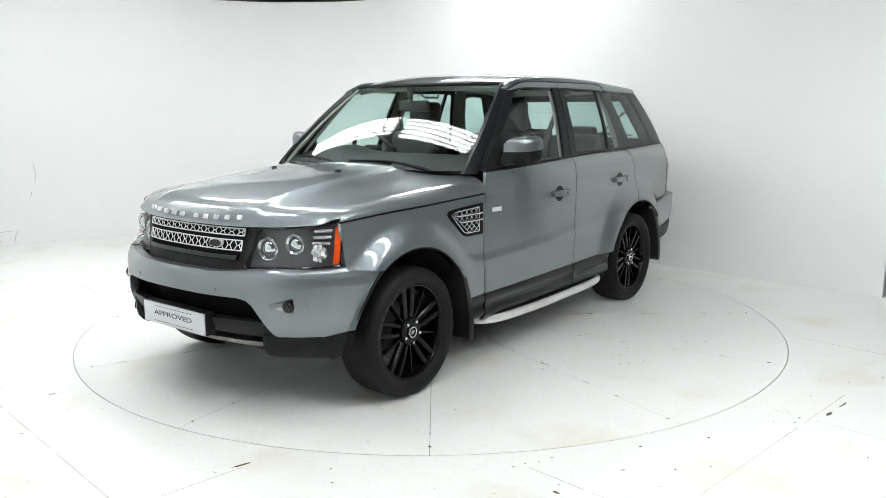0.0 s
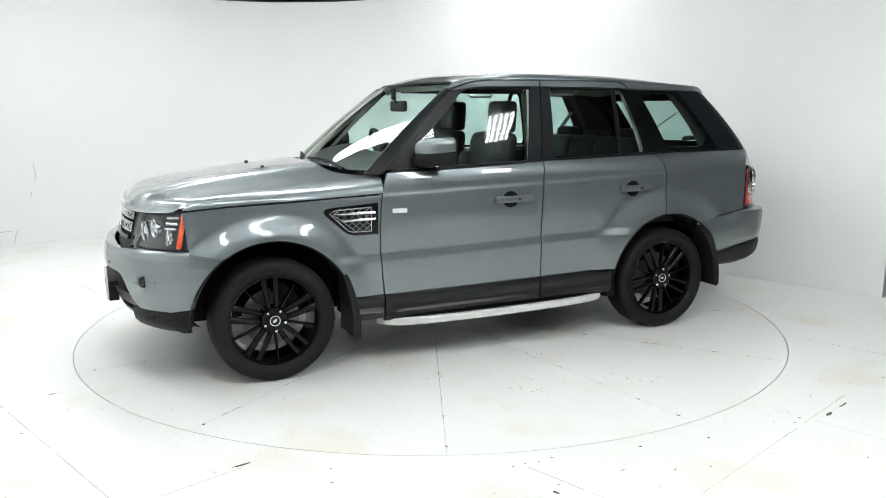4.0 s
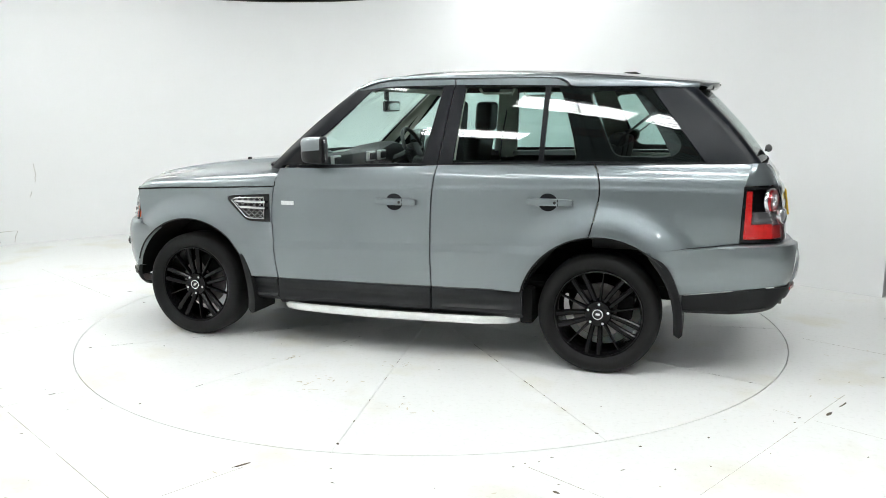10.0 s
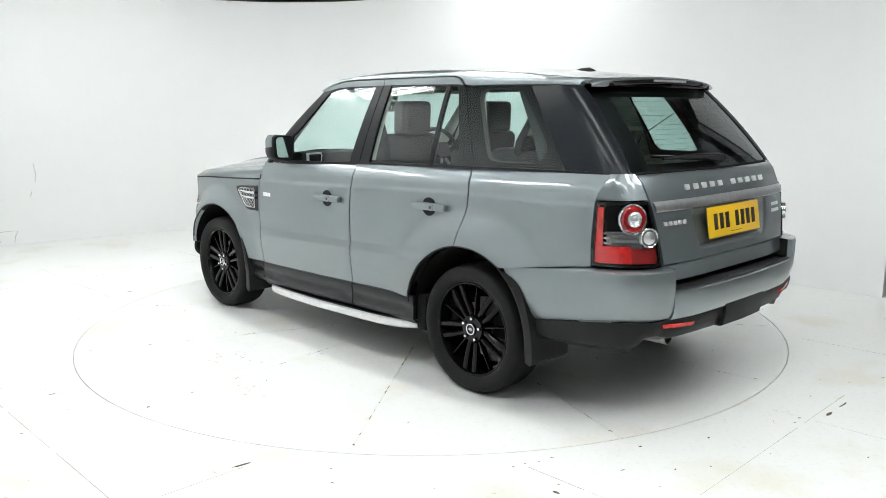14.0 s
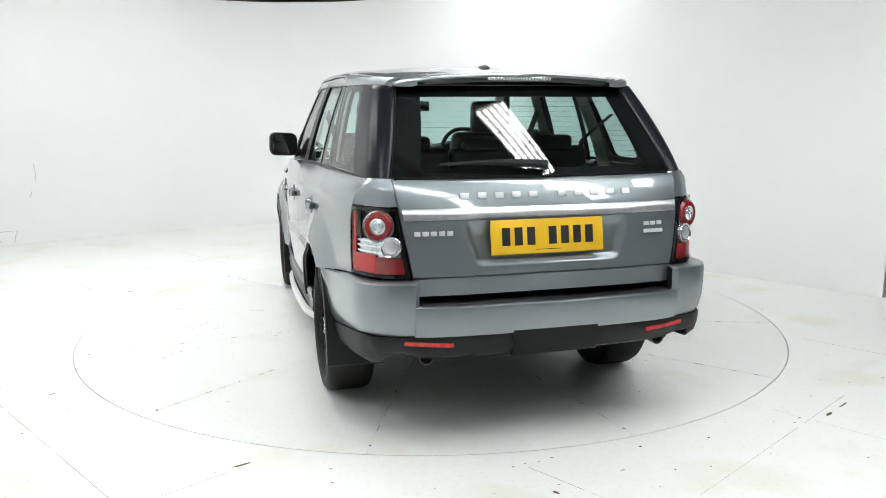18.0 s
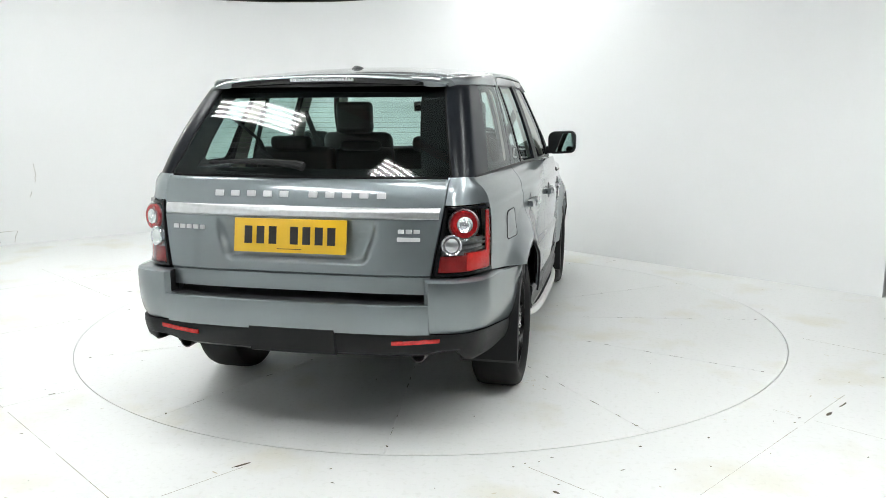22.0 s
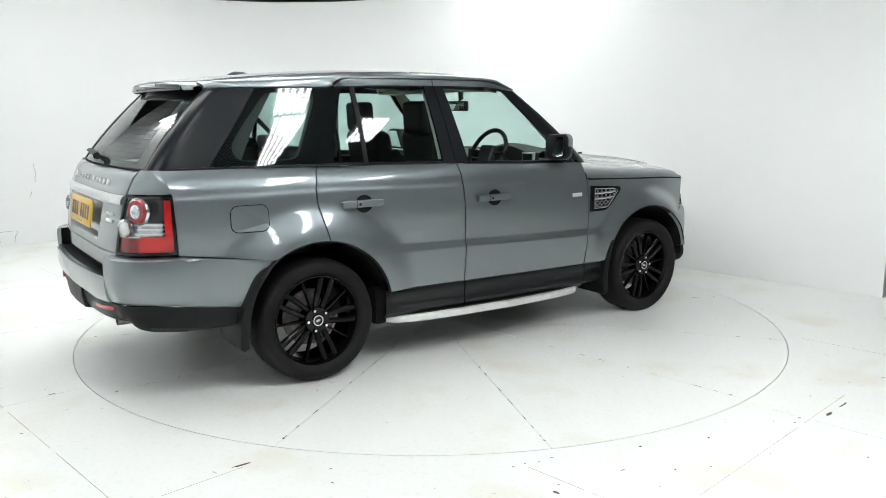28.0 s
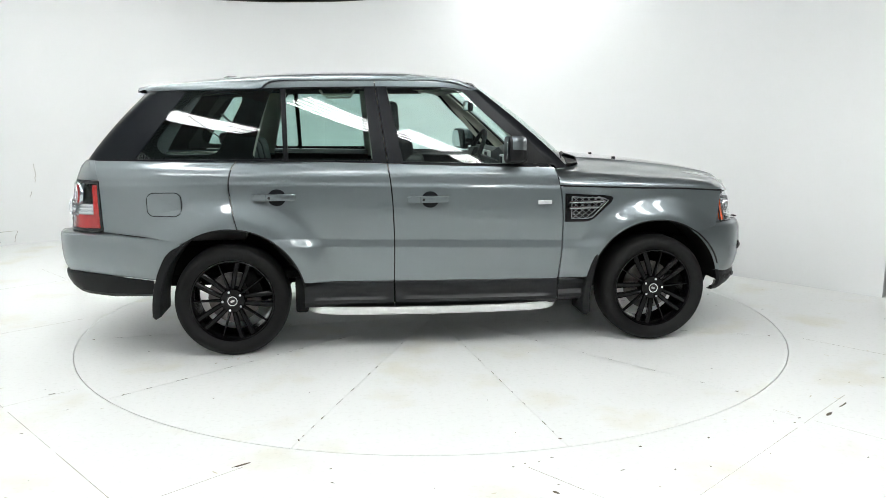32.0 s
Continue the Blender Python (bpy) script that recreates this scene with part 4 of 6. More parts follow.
# scuttle panel between bonnet and windscreen
g = np.array([[(interp(abs(y), [(0, 0.985), (0.4, 0.965), (0.6, 0.925), (0.72, 0.84), (0.80, 0.735)]) * (1 - k) + k * (interp(1.16, WS_X) - 0.02 + BULGE * (1 - (y / 0.82) ** 2)), y,
                1.172 * (1 - k) + 1.155 * k - 0.012 * (1 if 0 < k < 1 else 0)) for k in (0, 0.5, 1)] for y in np.linspace(-0.79, 0.79, 31)])
part("scuttle_panel", grid_bm(g, (0, 0, 1)), TRIM, car)

# front bumper: sheet wrapped round the nose, with an open mouth
INSET = [(0.28, 0.16), (0.36, 0.075), (0.42, 0.040), (0.47, 0.018), (0.52, 0.006), (0.60, 0.0), (0.68, 0.002), (0.72, 0.010), (0.75, 0.026), (0.765, 0.048), (0.772, 0.085), (0.775, 0.12)]


def nose(y, z):
    return front_x(y) - interp(z, INSET)


def nose_grid(y0, y1, z_lo, z_hi, ny, nz, off=0.0):
    ys = np.linspace(y0, y1, ny)
    g = np.zeros((ny, nz, 3))
    for i, y in enumerate(ys):
        zl = z_lo(y) if callable(z_lo) else z_lo
        zh = z_hi(y) if callable(z_hi) else z_hi
        for j, z in enumerate(np.linspace(zl, zh, nz)):
            g[i, j] = (nose(y, z) + off, y, z)
    return g


def bumper_top(y):
    return interp(abs(y), [(0, 0.742), (0.3, 0.742), (0.45, 0.752), (0.6, 0.765), (0.86, 0.772), (0.92, 0.76)])


def mouth_top(y):
    return interp(abs(y), [(0, 0.625), (0.46, 0.622), (0.51, 0.612), (0.545, 0.582), (0.62, 0.435), (0.64, 0.428)])


bumper = part("front_bumper", grid_bm(nose_grid(-0.60, 0.60, mouth_top, bumper_top, 41, 12), (1, 0, 0), (-0.05, 0, 0)), PAINT, car)
for s in (1, -1):
    # painted cheek with its side turned back to the wheel arch
    n1, nz = 90, 60
    g = np.zeros((n1, nz, 3))
    path = [(front_x(y), y) for y in np.linspace(0.60, 0.92, 26)]
    path += [(1.70, 0.931), (1.64, 0.937)]
    path = spline(path, n1, False)
    for i, (x, y) in enumerate(path):
        zl = max(mouth_top(y), 0.425 + max(0, (y - 0.80)) * 0.25)
        zh = bumper_top(y) if x > 1.83 else interp(x, [(1.64, 0.730), (1.73, 0.738), (1.83, 0.752)])
        for j, z in enumerate(np.linspace(zl, zh, nz)):
            ins = interp(z, INSET)
            k = min(1.0, max(0.0, (y - 0.80) / 0.12))
            xa, ya = x - ins * (1 - k), y - ins * k * 0.6
            if k > 0.0:
                r = math.hypot(xa - HUB_X, z - HUB_Z)
                if r < ARCH_R and xa > HUB_X:
                    xa = HUB_X + math.sqrt(max(0.0, ARCH_R ** 2 - (z - HUB_Z) ** 2))
            # scoop beside the fog lamp
            w = (y - 0.615) / 0.095
            if 0 < w < 1.12:
                h = 0.010 + 0.024 * min(1.0, w)
                e = min(1.0, max(0.0, (h - abs(z - 0.590 - 0.004 * w)) / 0.012))
                xa -= 0.045 * min(1.0, w) ** 1.2 * e * e * (3 - 2 * e) * min(1.0, (1.12 - w) / 0.10)
            g[i, j] = (xa, s * ya, z)
    part("bumper_cheek", grid_bm(g, (0.6, s, 0), (-0.02, -s * 0.02, 0)), PAINT, car)
    # black lower lip
    g = np.zeros((n1, 6, 3))
    for i, (x, y) in enumerate(spline([(front_x(y), y) for y in np.linspace(0.56, 0.92, 26)] + [(1.78, 0.93)], n1, False)):
        zt = 0.432 if y < 0.80 else 0.425 + (y - 0.80) * 0.25
        for j, (dz, ins) in enumerate(((-0.003, 0.024), (0.035, 0.022), (0.07, 0.030), (0.10, 0.055), (0.12, 0.09), (0.125, 0.14))):
            k = min(1.0, max(0.0, (y - 0.80) / 0.12))
            zz = zt - dz - 0.004
            xx = x - (ins + 0.012) * (1 - k)
            if y > 0.80:
                xx = max(xx, HUB_X + math.sqrt(max(0.0, (ARCH_R - 0.004) ** 2 - (zz - HUB_Z) ** 2)))
            g[i, j] = (xx, s * (y - ins * k * 0.7), zz)
    part("bumper_lip", grid_bm(g, (0.5, s, 0), (-0.015, -s * 0.015, 0)), TRIM, car)
# mouth: dark cavity, bar, skid strip
part("lower_intake", grid_bm(nose_grid(-0.72, 0.72, 0.30, 0.66, 25, 6, -0.15), (1, 0, 0)), DARK, car)
part("intake_bar", grid_bm(nose_grid(-0.64, 0.64, 0.425, 0.50, 25, 5, -0.02), (1, 0, 0), (-0.06, 0, 0)), TRIM, car)
part("skid_strip", grid_bm(nose_grid(-0.58, 0.58, 0.360, 0.386, 25, 4, -0.016), (1, 0, 0), (-0.08, 0, 0)), STEEL, car)

# rear: bumper, tailgate, corner panels
BUMP_R = [(-1.66, 0.950), (-1.75, 0.940), (-2.0, 0.912), (-2.18, 0.889), (-2.28, 0.870), (-2.36, 0.828), (-2.415, 0.755), (-2.44, 0.66), (-2.475, 0.50), (-2.492, 0.25), (-2.50, 0.0)]
REAR_OFF = [(0.0, 0.0), (0.5, 0.014), (0.64, 0.033), (0.70, 0.048), (0.76, 0.082), (0.80, 0.125), (0.83, 0.178), (0.86, 0.26)]
REAR_X = [(0.66, -2.40), (0.71, -2.412), (0.80, -2.408), (0.90, -2.400), (1.04, -2.378), (1.10, -2.362), (1.19, -2.325), (1.225, -2.295)]


def rear_x(y, z):
    return interp(z, REAR_X) + soft(abs(y), REAR_OFF)


for s in (1, -1):
    path = spline(BUMP_R, 60)
    keep = [p for p in path if p[1] > 0.625]
    rows = [(0.0, -0.05), (0.002, -0.018), (0.010, -0.004), (0.03, 0.0), (0.12, 0.0), (0.20, -0.004), (0.26, -0.014), (0.30, -0.03), (0.31, -0.06)]
    g = np.zeros((len(keep), len(rows), 3))
    for i, (x, y) in enumerate(keep):
        zt = interp(x, [(-2.5, 0.795), (-2.12, 0.788), (-1.95, 0.765), (-1.66, 0.735)])
        zb = interp(x, [(-2.6, 0.545), (-2.30, 0.545), (-1.87, 0.487), (-1.6, 0.47)])
        j0 = keep[max(0, i - 1)]
        j1 = keep[min(len(keep) - 1, i + 1)]
        d = Vector((j1[0] - j0[0], j1[1] - j0[1])).normalized()
        nrm = Vector((d.y, -d.x))
        if nrm.x > 0 and abs(nrm.x) > abs(nrm.y) or nrm.y < 0:
            nrm = -nrm if nrm.y < 0 else nrm
        for j, (f, o) in enumerate(rows):
            z = zt - f / 0.31 * (zt - zb)
            if f < 0.02:
                o = o * min(1.0, max(0.0, (-2.02 - x) / 0.12))
            px, py = x + nrm.x * o, y + nrm.y * o
            if px > -1.95:
                r = math.hypot(px + HUB_X, z - HUB_Z)
                if r < ARCH_R:
                    px = -HUB_X - math.sqrt(max(0.0, ARCH_R ** 2 - (z - HUB_Z) ** 2))
            g[i, j] = (px, s * py, z)
    part("rear_bumper_corner", grid_bm(g, (-0.7, s, 0), (0.02, -s * 0.02, 0)), PAINT, car)
mid = [p for p in spline(BUMP_R, 60) if p[1] <= 0.64]
mid = mid + [(p[0], -p[1]) for p in mid[::-1]]
rows = [(0.684, 0.020), (0.687, 0.010), (0.683, 0.002), (0.67, 0.0), (0.62, 0.0), (0.575, 0.006), (0.550, 0.02), (0.543, 0.05)]
g = np.array([[(x + o, y, z) for z, o in rows] for x, y in mid])
part("rear_bumper", grid_bm(g, (-1, 0, 0), (0.02, 0, 0)), PAINT, car)
g = np.array([[(x + o, y, z) for z, o in ((0.684, 0.020), (0.676, 0.026), (0.676, 0.055), (0.70, 0.10))] for x, y in mid])
g[:, 3] = g[:, 3] * np.array([1, 1, 0]) + np.array([0.10, 0, 0.690])
tread = part("bumper_tread", grid_bm(g, (0, 0, 1)), TREAD, car, "black ribbed loading step")
bm = bmesh.new()
for v in np.linspace(-0.595, 0.595, 86):
    xb = float(np.interp(abs(v), [0.0, 0.25, 0.50, 0.66], [-2.50, -2.492, -2.475, -2.44]))
    box_bm(xb + 0.030, xb + 0.19, v - 0.0035, v + 0.0035, 0.674, 0.683, bm=bm)
part("tread_ribs", bm, TREAD, tread, smooth=False)
for s in (1, -1):
    g = np.array([[(x, s * (0.615 + 0.03 * k), z) for z in np.linspace(0.69, 0.79, 4)] for k, x in ((0, -2.425), (0, -2.40), (0, -2.36))])
    part("bumper_end", grid_bm(g, (0, -s, 0)), TRIM, car)
# black lower bumper
low = [p for p in spline(BUMP_R, 80) if p[0] < -1.84]
low = low + [(p[0], -p[1]) for p in low[::-1]]
rows = [(0.0, 0.028), (0.2, 0.026), (0.5, 0.034), (0.8, 0.05), (1.0, 0.10)]
g = np.zeros((len(low), len(rows), 3))
for i, (x, y) in enumerate(low):
    zt = interp(x, [(-2.6, 0.550), (-2.30, 0.548), (-1.87, 0.492)])
    zb = interp(abs(y), [(0, 0.425), (0.6, 0.43), (0.72, 0.46), (0.8, 0.465), (0.9, 0.38)])
    for j, (f, o) in enumerate(rows):
        k = min(1.0, max(0.0, (abs(y) - 0.66) / 0.2))
        g[i, j] = (x + o * (1 - k), y - math.copysign(o * k * 0.8, y), zt + (zb - zt) * f)
part("rear_valance", grid_bm(g, (-1, 0, 0), (0.02, 0, 0)), TRIM, car)

# black tow cover in the middle of the valance
g = np.array([[(x + 0.012 + o, y, z) for z, o in ((0.572, 0.012), (0.568, 0.0), (0.51, 0.0), (0.448, 0.012), (0.440, 0.03))] for x, y in [(interp(abs(v), [(0, -2.50), (0.25, -2.492)]), v) for v in np.linspace(0.198, -0.21, 13)]])
part("tow_cover", grid_bm(g, (-1, 0, 0), (0.03, 0, 0)), TRIM, car)

# tailgate
def gate_half(z):
    return interp(z, [(0.70, 0.612), (0.80, 0.628), (1.05, 0.672), (1.225, 0.690)])


zs = [0.722, 0.73, 0.76, 0.795, 0.800, 0.806, 0.83, 0.86, 0.90, 0.95, 1.0, 1.04, 1.045, 1.05, 1.10, 1.15, 1.19, 1.21, 1.222]
zs = sorted(set(zs + [0.842, 0.848, 0.854, 0.866, 0.872, 0.88, 0.92, 0.935]))
vs = np.linspace(-1, 1, 141)
g = np.zeros((141, len(zs), 3))
for i, v in enumerate(vs):
    for j, z in enumerate(zs):
        y = v * gate_half(z)
        x = rear_x(y, z)
        k = max(0.0, min(1.0, (interp(z, [(0.85, 0.345), (1.05, 0.410)]) - abs(y)) / 0.035)) * max(0.0, min(1.0, (z - 0.845) / 0.028)) * max(0.0, min(1.0, (1.045 - z) / 0.02))
        k = k * k * (3 - 2 * k)
        g[i, j] = (x + 0.028 * k + (0.010 if 0.797 < z < 0.803 else 0), y, z)
part("tailgate", grid_bm(g, (-1, 0, 0), (0.025, 0, 0)), PAINT, car, sharp=50)
for s in (1, -1):
    # painted corner over the tail lamp
    us = np.linspace(0, 1, 12)
    g = np.zeros((12, 8, 3))
    for i, u in enumerate(us):
        for j, z in enumerate(np.linspace(1.112, 1.230, 8)):
            y0, y1 = gate_half(z) + 0.006, 0.853 - 4.4 * max(0.0, z - 1.10) ** 2
            y = y0 + (y1 - y0) * u
            g[i, j] = (rear_x(y, z) + 0.004 if u < 0.9 else rear_x(y, z) - 0.002, s * y, z)
        if i == 11:
            for j, z in enumerate(np.linspace(1.112, 1.230, 8)):
                xx = interp(z, [(1.108, -2.137), (1.226, -2.172)])
                g[i, j] = (xx, s * side_y(xx, z), z)
    part("rear_corner", grid_bm(g, (-1, s, 0), (0.015, -s * 0.015, 0)), PAINT, car)

# rear glass and spoiler
g = np.array([[rear_glass(v, k) for k in np.linspace(0, 1, 14)] for v in np.linspace(-1, 1, 33)])
rear_window = part("rear_window", grid_bm(g, (-1, 0, 0.3)), PRIVACY, car)
rear_window.visible_shadow = False
push = np.array([0.005, 0.0, 0.0])
for cols in (g[:4], g[-4:], g[:, :2], g[:, -3:]):
    part("window_border", grid_bm(cols + push, (-1, 0, 0.3)), FRIT, rear_window)
for s in (1, -1):
    part("window_seal", tube_bm([Vector(rear_glass(s * 1.004, k)) + Vector((0.004, 0, 0)) for k in np.linspace(-0.01, 1, 14)], 0.006, 6), DARK, rear_window)
part("window_seal", tube_bm([Vector(rear_glass(v, -0.012)) + Vector((0.002, 0, 0)) for v in np.linspace(-1, 1, 21)], 0.007, 6), DARK, rear_window)
ns = 61
g = np.zeros((ns, 15, 3))
for i, v in enumerate(np.linspace(-1, 1, ns)):
    xe = -1.990 + 0.075 * abs(v) ** 3
    w0, w1 = roof_w(-1.8) - 0.001, 0.604
    edge = -0.013 * max(0.0, (abs(v) - 0.82) / 0.18) ** 2
    for j, f in enumerate(np.linspace(0, 1, 8)):
        x = -1.802 + (xe + 1.802) * f
        g[i, j] = (x, v * (w0 + (w1 - w0) * f), soft(x, ROOF_Z) + 0.036 * (1 - v * v) + edge - 0.004 * (1 - f) - 0.006 * f ** 6)
    zt, q = g[i, 7, 2], g[i, 7, 1]
    ear = min(1.0, max(0.0, (abs(v) - 0.80) / 0.07))
    drop = 0.030 + 0.008 * ear * ear * (3 - 2 * ear) - 0.026 * abs(v) ** 10
    for j, (dx, dz) in enumerate(((-0.004, -0.003), (-0.004, -0.007), (0.000, -drop * 0.8), (0.003, -drop), (0.012, -drop - 0.002), (0.05, -drop - 0.004), (0.11, -drop + 0.002))):
        g[i, 8 + j] = (xe + dx, q, zt + dz)
spoiler = part("spoiler", grid_bm(g[:, :10], (-0.4, 0, 1)), PAINT, car, sharp=50)
for ends in (g[:7, 9:12], g[-7:, 9:12]):
    part("spoiler_end", grid_bm(ends, (-1, 0, 0)), PAINT, spoiler)
part("spoiler_fascia", grid_bm(g[6:-6, 9:12], (-1, 0, 0)), GLOSS, spoiler, "gloss black rear face")
part("spoiler_lip", grid_bm(g[:, 11:], (0, 0, -1), None), GLOSS, spoiler, "black underside")
# underbody and wheel wells
part("underbody", box_bm(-2.30, 2.02, -0.60, 0.60, 0.46, 0.66, 0.03), DARK, car)
part("engine_tray", box_bm(0.7, 1.95, -0.50, 0.50, 0.27, 0.50, 0.05), DARK, car)
part("rear_axle", box_bm(-1.55, -1.15, -0.62, 0.62, 0.26, 0.44, 0.06), DARK, car)
part("floorpan", box_bm(-0.88, 0.88, -0.86, 0.86, 0.285, 0.46, 0.03), DARK, car)
for s in (1, -1):
    for hx in (HUB_X, -HUB_X):
        bm = bmesh.new()
        pts = arch(hx, 4, 176, 22, ARCH_R - 0.004)
        a = [bm.verts.new((x, s * 0.905, z)) for x, z in pts]
        b = [bm.verts.new((x, s * 0.56, z)) for x, z in pts]
        for k in range(len(a) - 1):
            bm.faces.new((a[k], a[k + 1], b[k + 1], b[k]))
        bm.faces.new(b)
        part("wheel_well", bm, DARK, car)
for s in (1, -1):
    part("wheel_liner", box_bm(-0.985, -0.905, min(s * 0.50, s * 0.88), max(s * 0.50, s * 0.88), 0.245, 0.47, 0.02), DARK, car)
    part("wheel_liner", box_bm(0.86, 0.90, min(s * 0.50, s * 0.86), max(s * 0.50, s * 0.86), 0.26, 0.47, 0.02), DARK, car)


# ---- wheels ----
TYRE_R, RIM_R = 0.357, 0.264


def build_wheel():
    """A wheel that looks to +y, hub at the origin of its empty; outer face near y = 0."""
    w = empty("wheel", car)
    prof = [(-0.225, RIM_R - 0.01), (-0.235, 0.285), (-0.228, 0.325), (-0.215, 0.347), (-0.19, TYRE_R - 0.002), (-0.17, TYRE_R), (-0.05, TYRE_R), (-0.018, 0.354), (0.004, 0.345), (0.015, 0.332), (0.020, 0.312), (0.014, 0.285), (-0.004, RIM_R + 0.004), (-0.014, RIM_R - 0.004), (-0.10, RIM_R - 0.012)]
    part("tyre", lathe_bm(prof, 72, closed=True), RUBBER, w, "black low-profile road tyre")
    prof = [(-0.012, RIM_R), (-0.008, RIM_R - 0.004), (-0.010, RIM_R - 0.012), (-0.022, RIM_R - 0.018), (-0.06, 0.236), (-0.21, 0.232), (-0.21, 0.240), (-0.03, RIM_R - 0.004)]
    part("rim", lathe_bm(prof, 72, closed=True), RIM, w)
    part("brake_disc", lathe_bm([(-0.135, 0.165), (-0.118, 0.165), (-0.118, 0.03), (-0.135, 0.03)], 40, closed=True), STEEL, w)
    part("caliper", box_bm(-0.19, -0.10, -0.14, -0.075, -0.02, 0.13, 0.015), DARK, w)
    def spoke(a, off0, off1, h0, h1, r0, r1, lift):
        bm = bmesh.new()
        rings = []
        for q in range(7):
            f = q / 6
            r = r0 + (r1 - r0) * f
            lat = off0 + (off1 - off0) * math.sin(f * math.pi / 2)
            hw = h0 + (h1 - h0) * f
            yy = -0.034 + lift * math.sin(f * math.pi * 0.55) - 0.004 * f
            ring = []
            for lx, ly in ((-hw, -0.028), (-hw, -0.004), (-hw * 0.55, 0.003), (hw * 0.55, 0.003), (hw, -0.004), (hw, -0.028)):
                t, y = lat + lx, yy + ly
                ring.append(bm.verts.new((r * math.cos(a) - t * math.sin(a), y, r * math.sin(a) + t * math.cos(a))))
            rings.append(ring)
        for p, q in zip(rings, rings[1:]):
            for m in range(6):
                bm.faces.new((p[m], p[(m + 1) % 6], q[(m + 1) % 6], q[m]))
        bm.faces.new(rings[0])
        bm.faces.new(rings[-1])
        bmesh.ops.recalc_face_normals(bm, faces=bm.faces[:])
        part("spoke", bm, RIM, w)

    for k in range(5):
        a = radians(72 * k + 126)
        spoke(a, 0.0175, 0.0345, 0.0130, 0.0175, 0.050, 0.254, 0.016)
        spoke(a, -0.0175, -0.0345, 0.0130, 0.0175, 0.050, 0.254, 0.016)
        spoke(a + radians(36), 0.0, 0.0, 0.009, 0.0040, 0.060, 0.250, 0.004)
    part("hub", lathe_bm([(-0.09, 0.082), (-0.030, 0.080), (-0.018, 0.073), (-0.016, 0.036), (-0.10, 0.03)], 40, closed=True), RIM, w)
    part("hub_cap", lathe_bm([(-0.03, 0.033), (-0.012, 0.033), (-0.008, 0.030), (-0.007, 0.024), (-0.012, 0.022)], 28), GLOSS, w)
    part("cap_ring", lathe_bm([(-0.010, 0.033), (-0.005, 0.031), (-0.005, 0.026), (-0.010, 0.024)], 28, closed=True), CHROME, w)
    part("cap_emblem", prism_bm(rounded(0.026, 0.013, 0.006), 0.003, axes((0, -0.0085, 0), (1, 0, 0), (0, 0, 1), (0, 1, 0))), SILVER, w)
    for k in range(5):
        a = radians(90 + 72 * k)
        part("wheel_nut", lathe_bm([(-0.03, 0.011), (-0.008, 0.011), (-0.004, 0.008)], 6, centre=(0.061 * math.cos(a), 0, 0.061 * math.sin(a))), CHROME, w)
    return w


wheel = build_wheel()
wheel.matrix_basis = pose(HUB_X, 0.918, 0.3432, 0, 40, 0)
copy_thing(wheel, pose(-HUB_X, 0.910, 0.3432, 0, -6, 0))
copy_thing(wheel, pose(HUB_X, -0.918, 0.3432, 0, -14, 180))
copy_thing(wheel, pose(-HUB_X, -0.910, 0.3432, 0, 19, 180))


# ---- front of the car: grille, lamps, plate ----
def face_x(y, z):
    """The sloping face above the bumper."""
    a = min(1.0, max(0.0, (abs(y) - 0.40) / 0.42))
    mid = interp(z, [(0.73, 0.095), (0.80, 0.115), (0.97, 0.150)])
    side = interp(z, [(0.73, 0.035), (0.78, 0.048), (0.97, 0.108)])
    return front_x(y) - (mid * (1 - a) + side * a)


def face_grid(b, t, l, r, nu, nv, off=0.0, s=1):
    g = coons(b, t, l, r, nu, nv)
    out = np.zeros((nu, nv, 3))
    for i in range(nu):
        for j in range(nv):
            y, z = g[i, j]
            out[i, j] = (face_x(y, z) + off, s * y, z)
    return out


grille = part("grille", grid_bm(face_grid([(-0.40, 0.735), (0, 0.728), (0.40, 0.735)], [(-0.475, 0.968), (0, 0.955), (0.475, 0.968)],
              [(-0.40, 0.735), (-0.43, 0.80), (-0.475, 0.968)], [(0.40, 0.735), (0.43, 0.80), (0.475, 0.968)], 31, 14), (1, 0, 0), (-0.03, 0, 0)), TRIM, car, "black grille surround")
part("grille_opening", grid_bm(face_grid([(-0.375, 0.785), (0.375, 0.785)], [(-0.42, 0.950), (0.42, 0.950)], [(-0.375, 0.785), (-0.42, 0.950)], [(0.375, 0.785), (0.42, 0.950)], 31, 8, 0.004), (1, 0, 0)), DARK, grille)


def grille_bar(z0, z1, half):
    """A silver frame filled with a lattice."""
    bm = bmesh.new()
    def p(y, z, o=0.012):
        return (face_x(y, z) + o, y, z)
    ys = np.linspace(-half, half, 25)
    for z in (z0, z1):
        tube_bm([p(y, z) for y in ys], 0.0034, 5, bm)
    for y in (-half, half):
        tube_bm([p(y, z0), p(y, z1)], 0.0034, 5, bm)
    n = 14
    step = 2 * half / n
    h = (z1 - z0) / 2
    for row in (0, 1):
        za = z0 + h * row
        for k in range(-1, n):
            y = -half + (k + 0.5 * row) * step
            pts = [(y, za), (y + step * 0.20, za), (y + step * 0.5, za + h), (y + step * 0.70, za + h), (y + step, za)]
            pts = [q for q in pts if abs(q[0]) <= half + 1e-6]
            if len(pts) > 1:
                tube_bm([p(*q) for q in pts], 0.0026, 4, bm)
    return bm


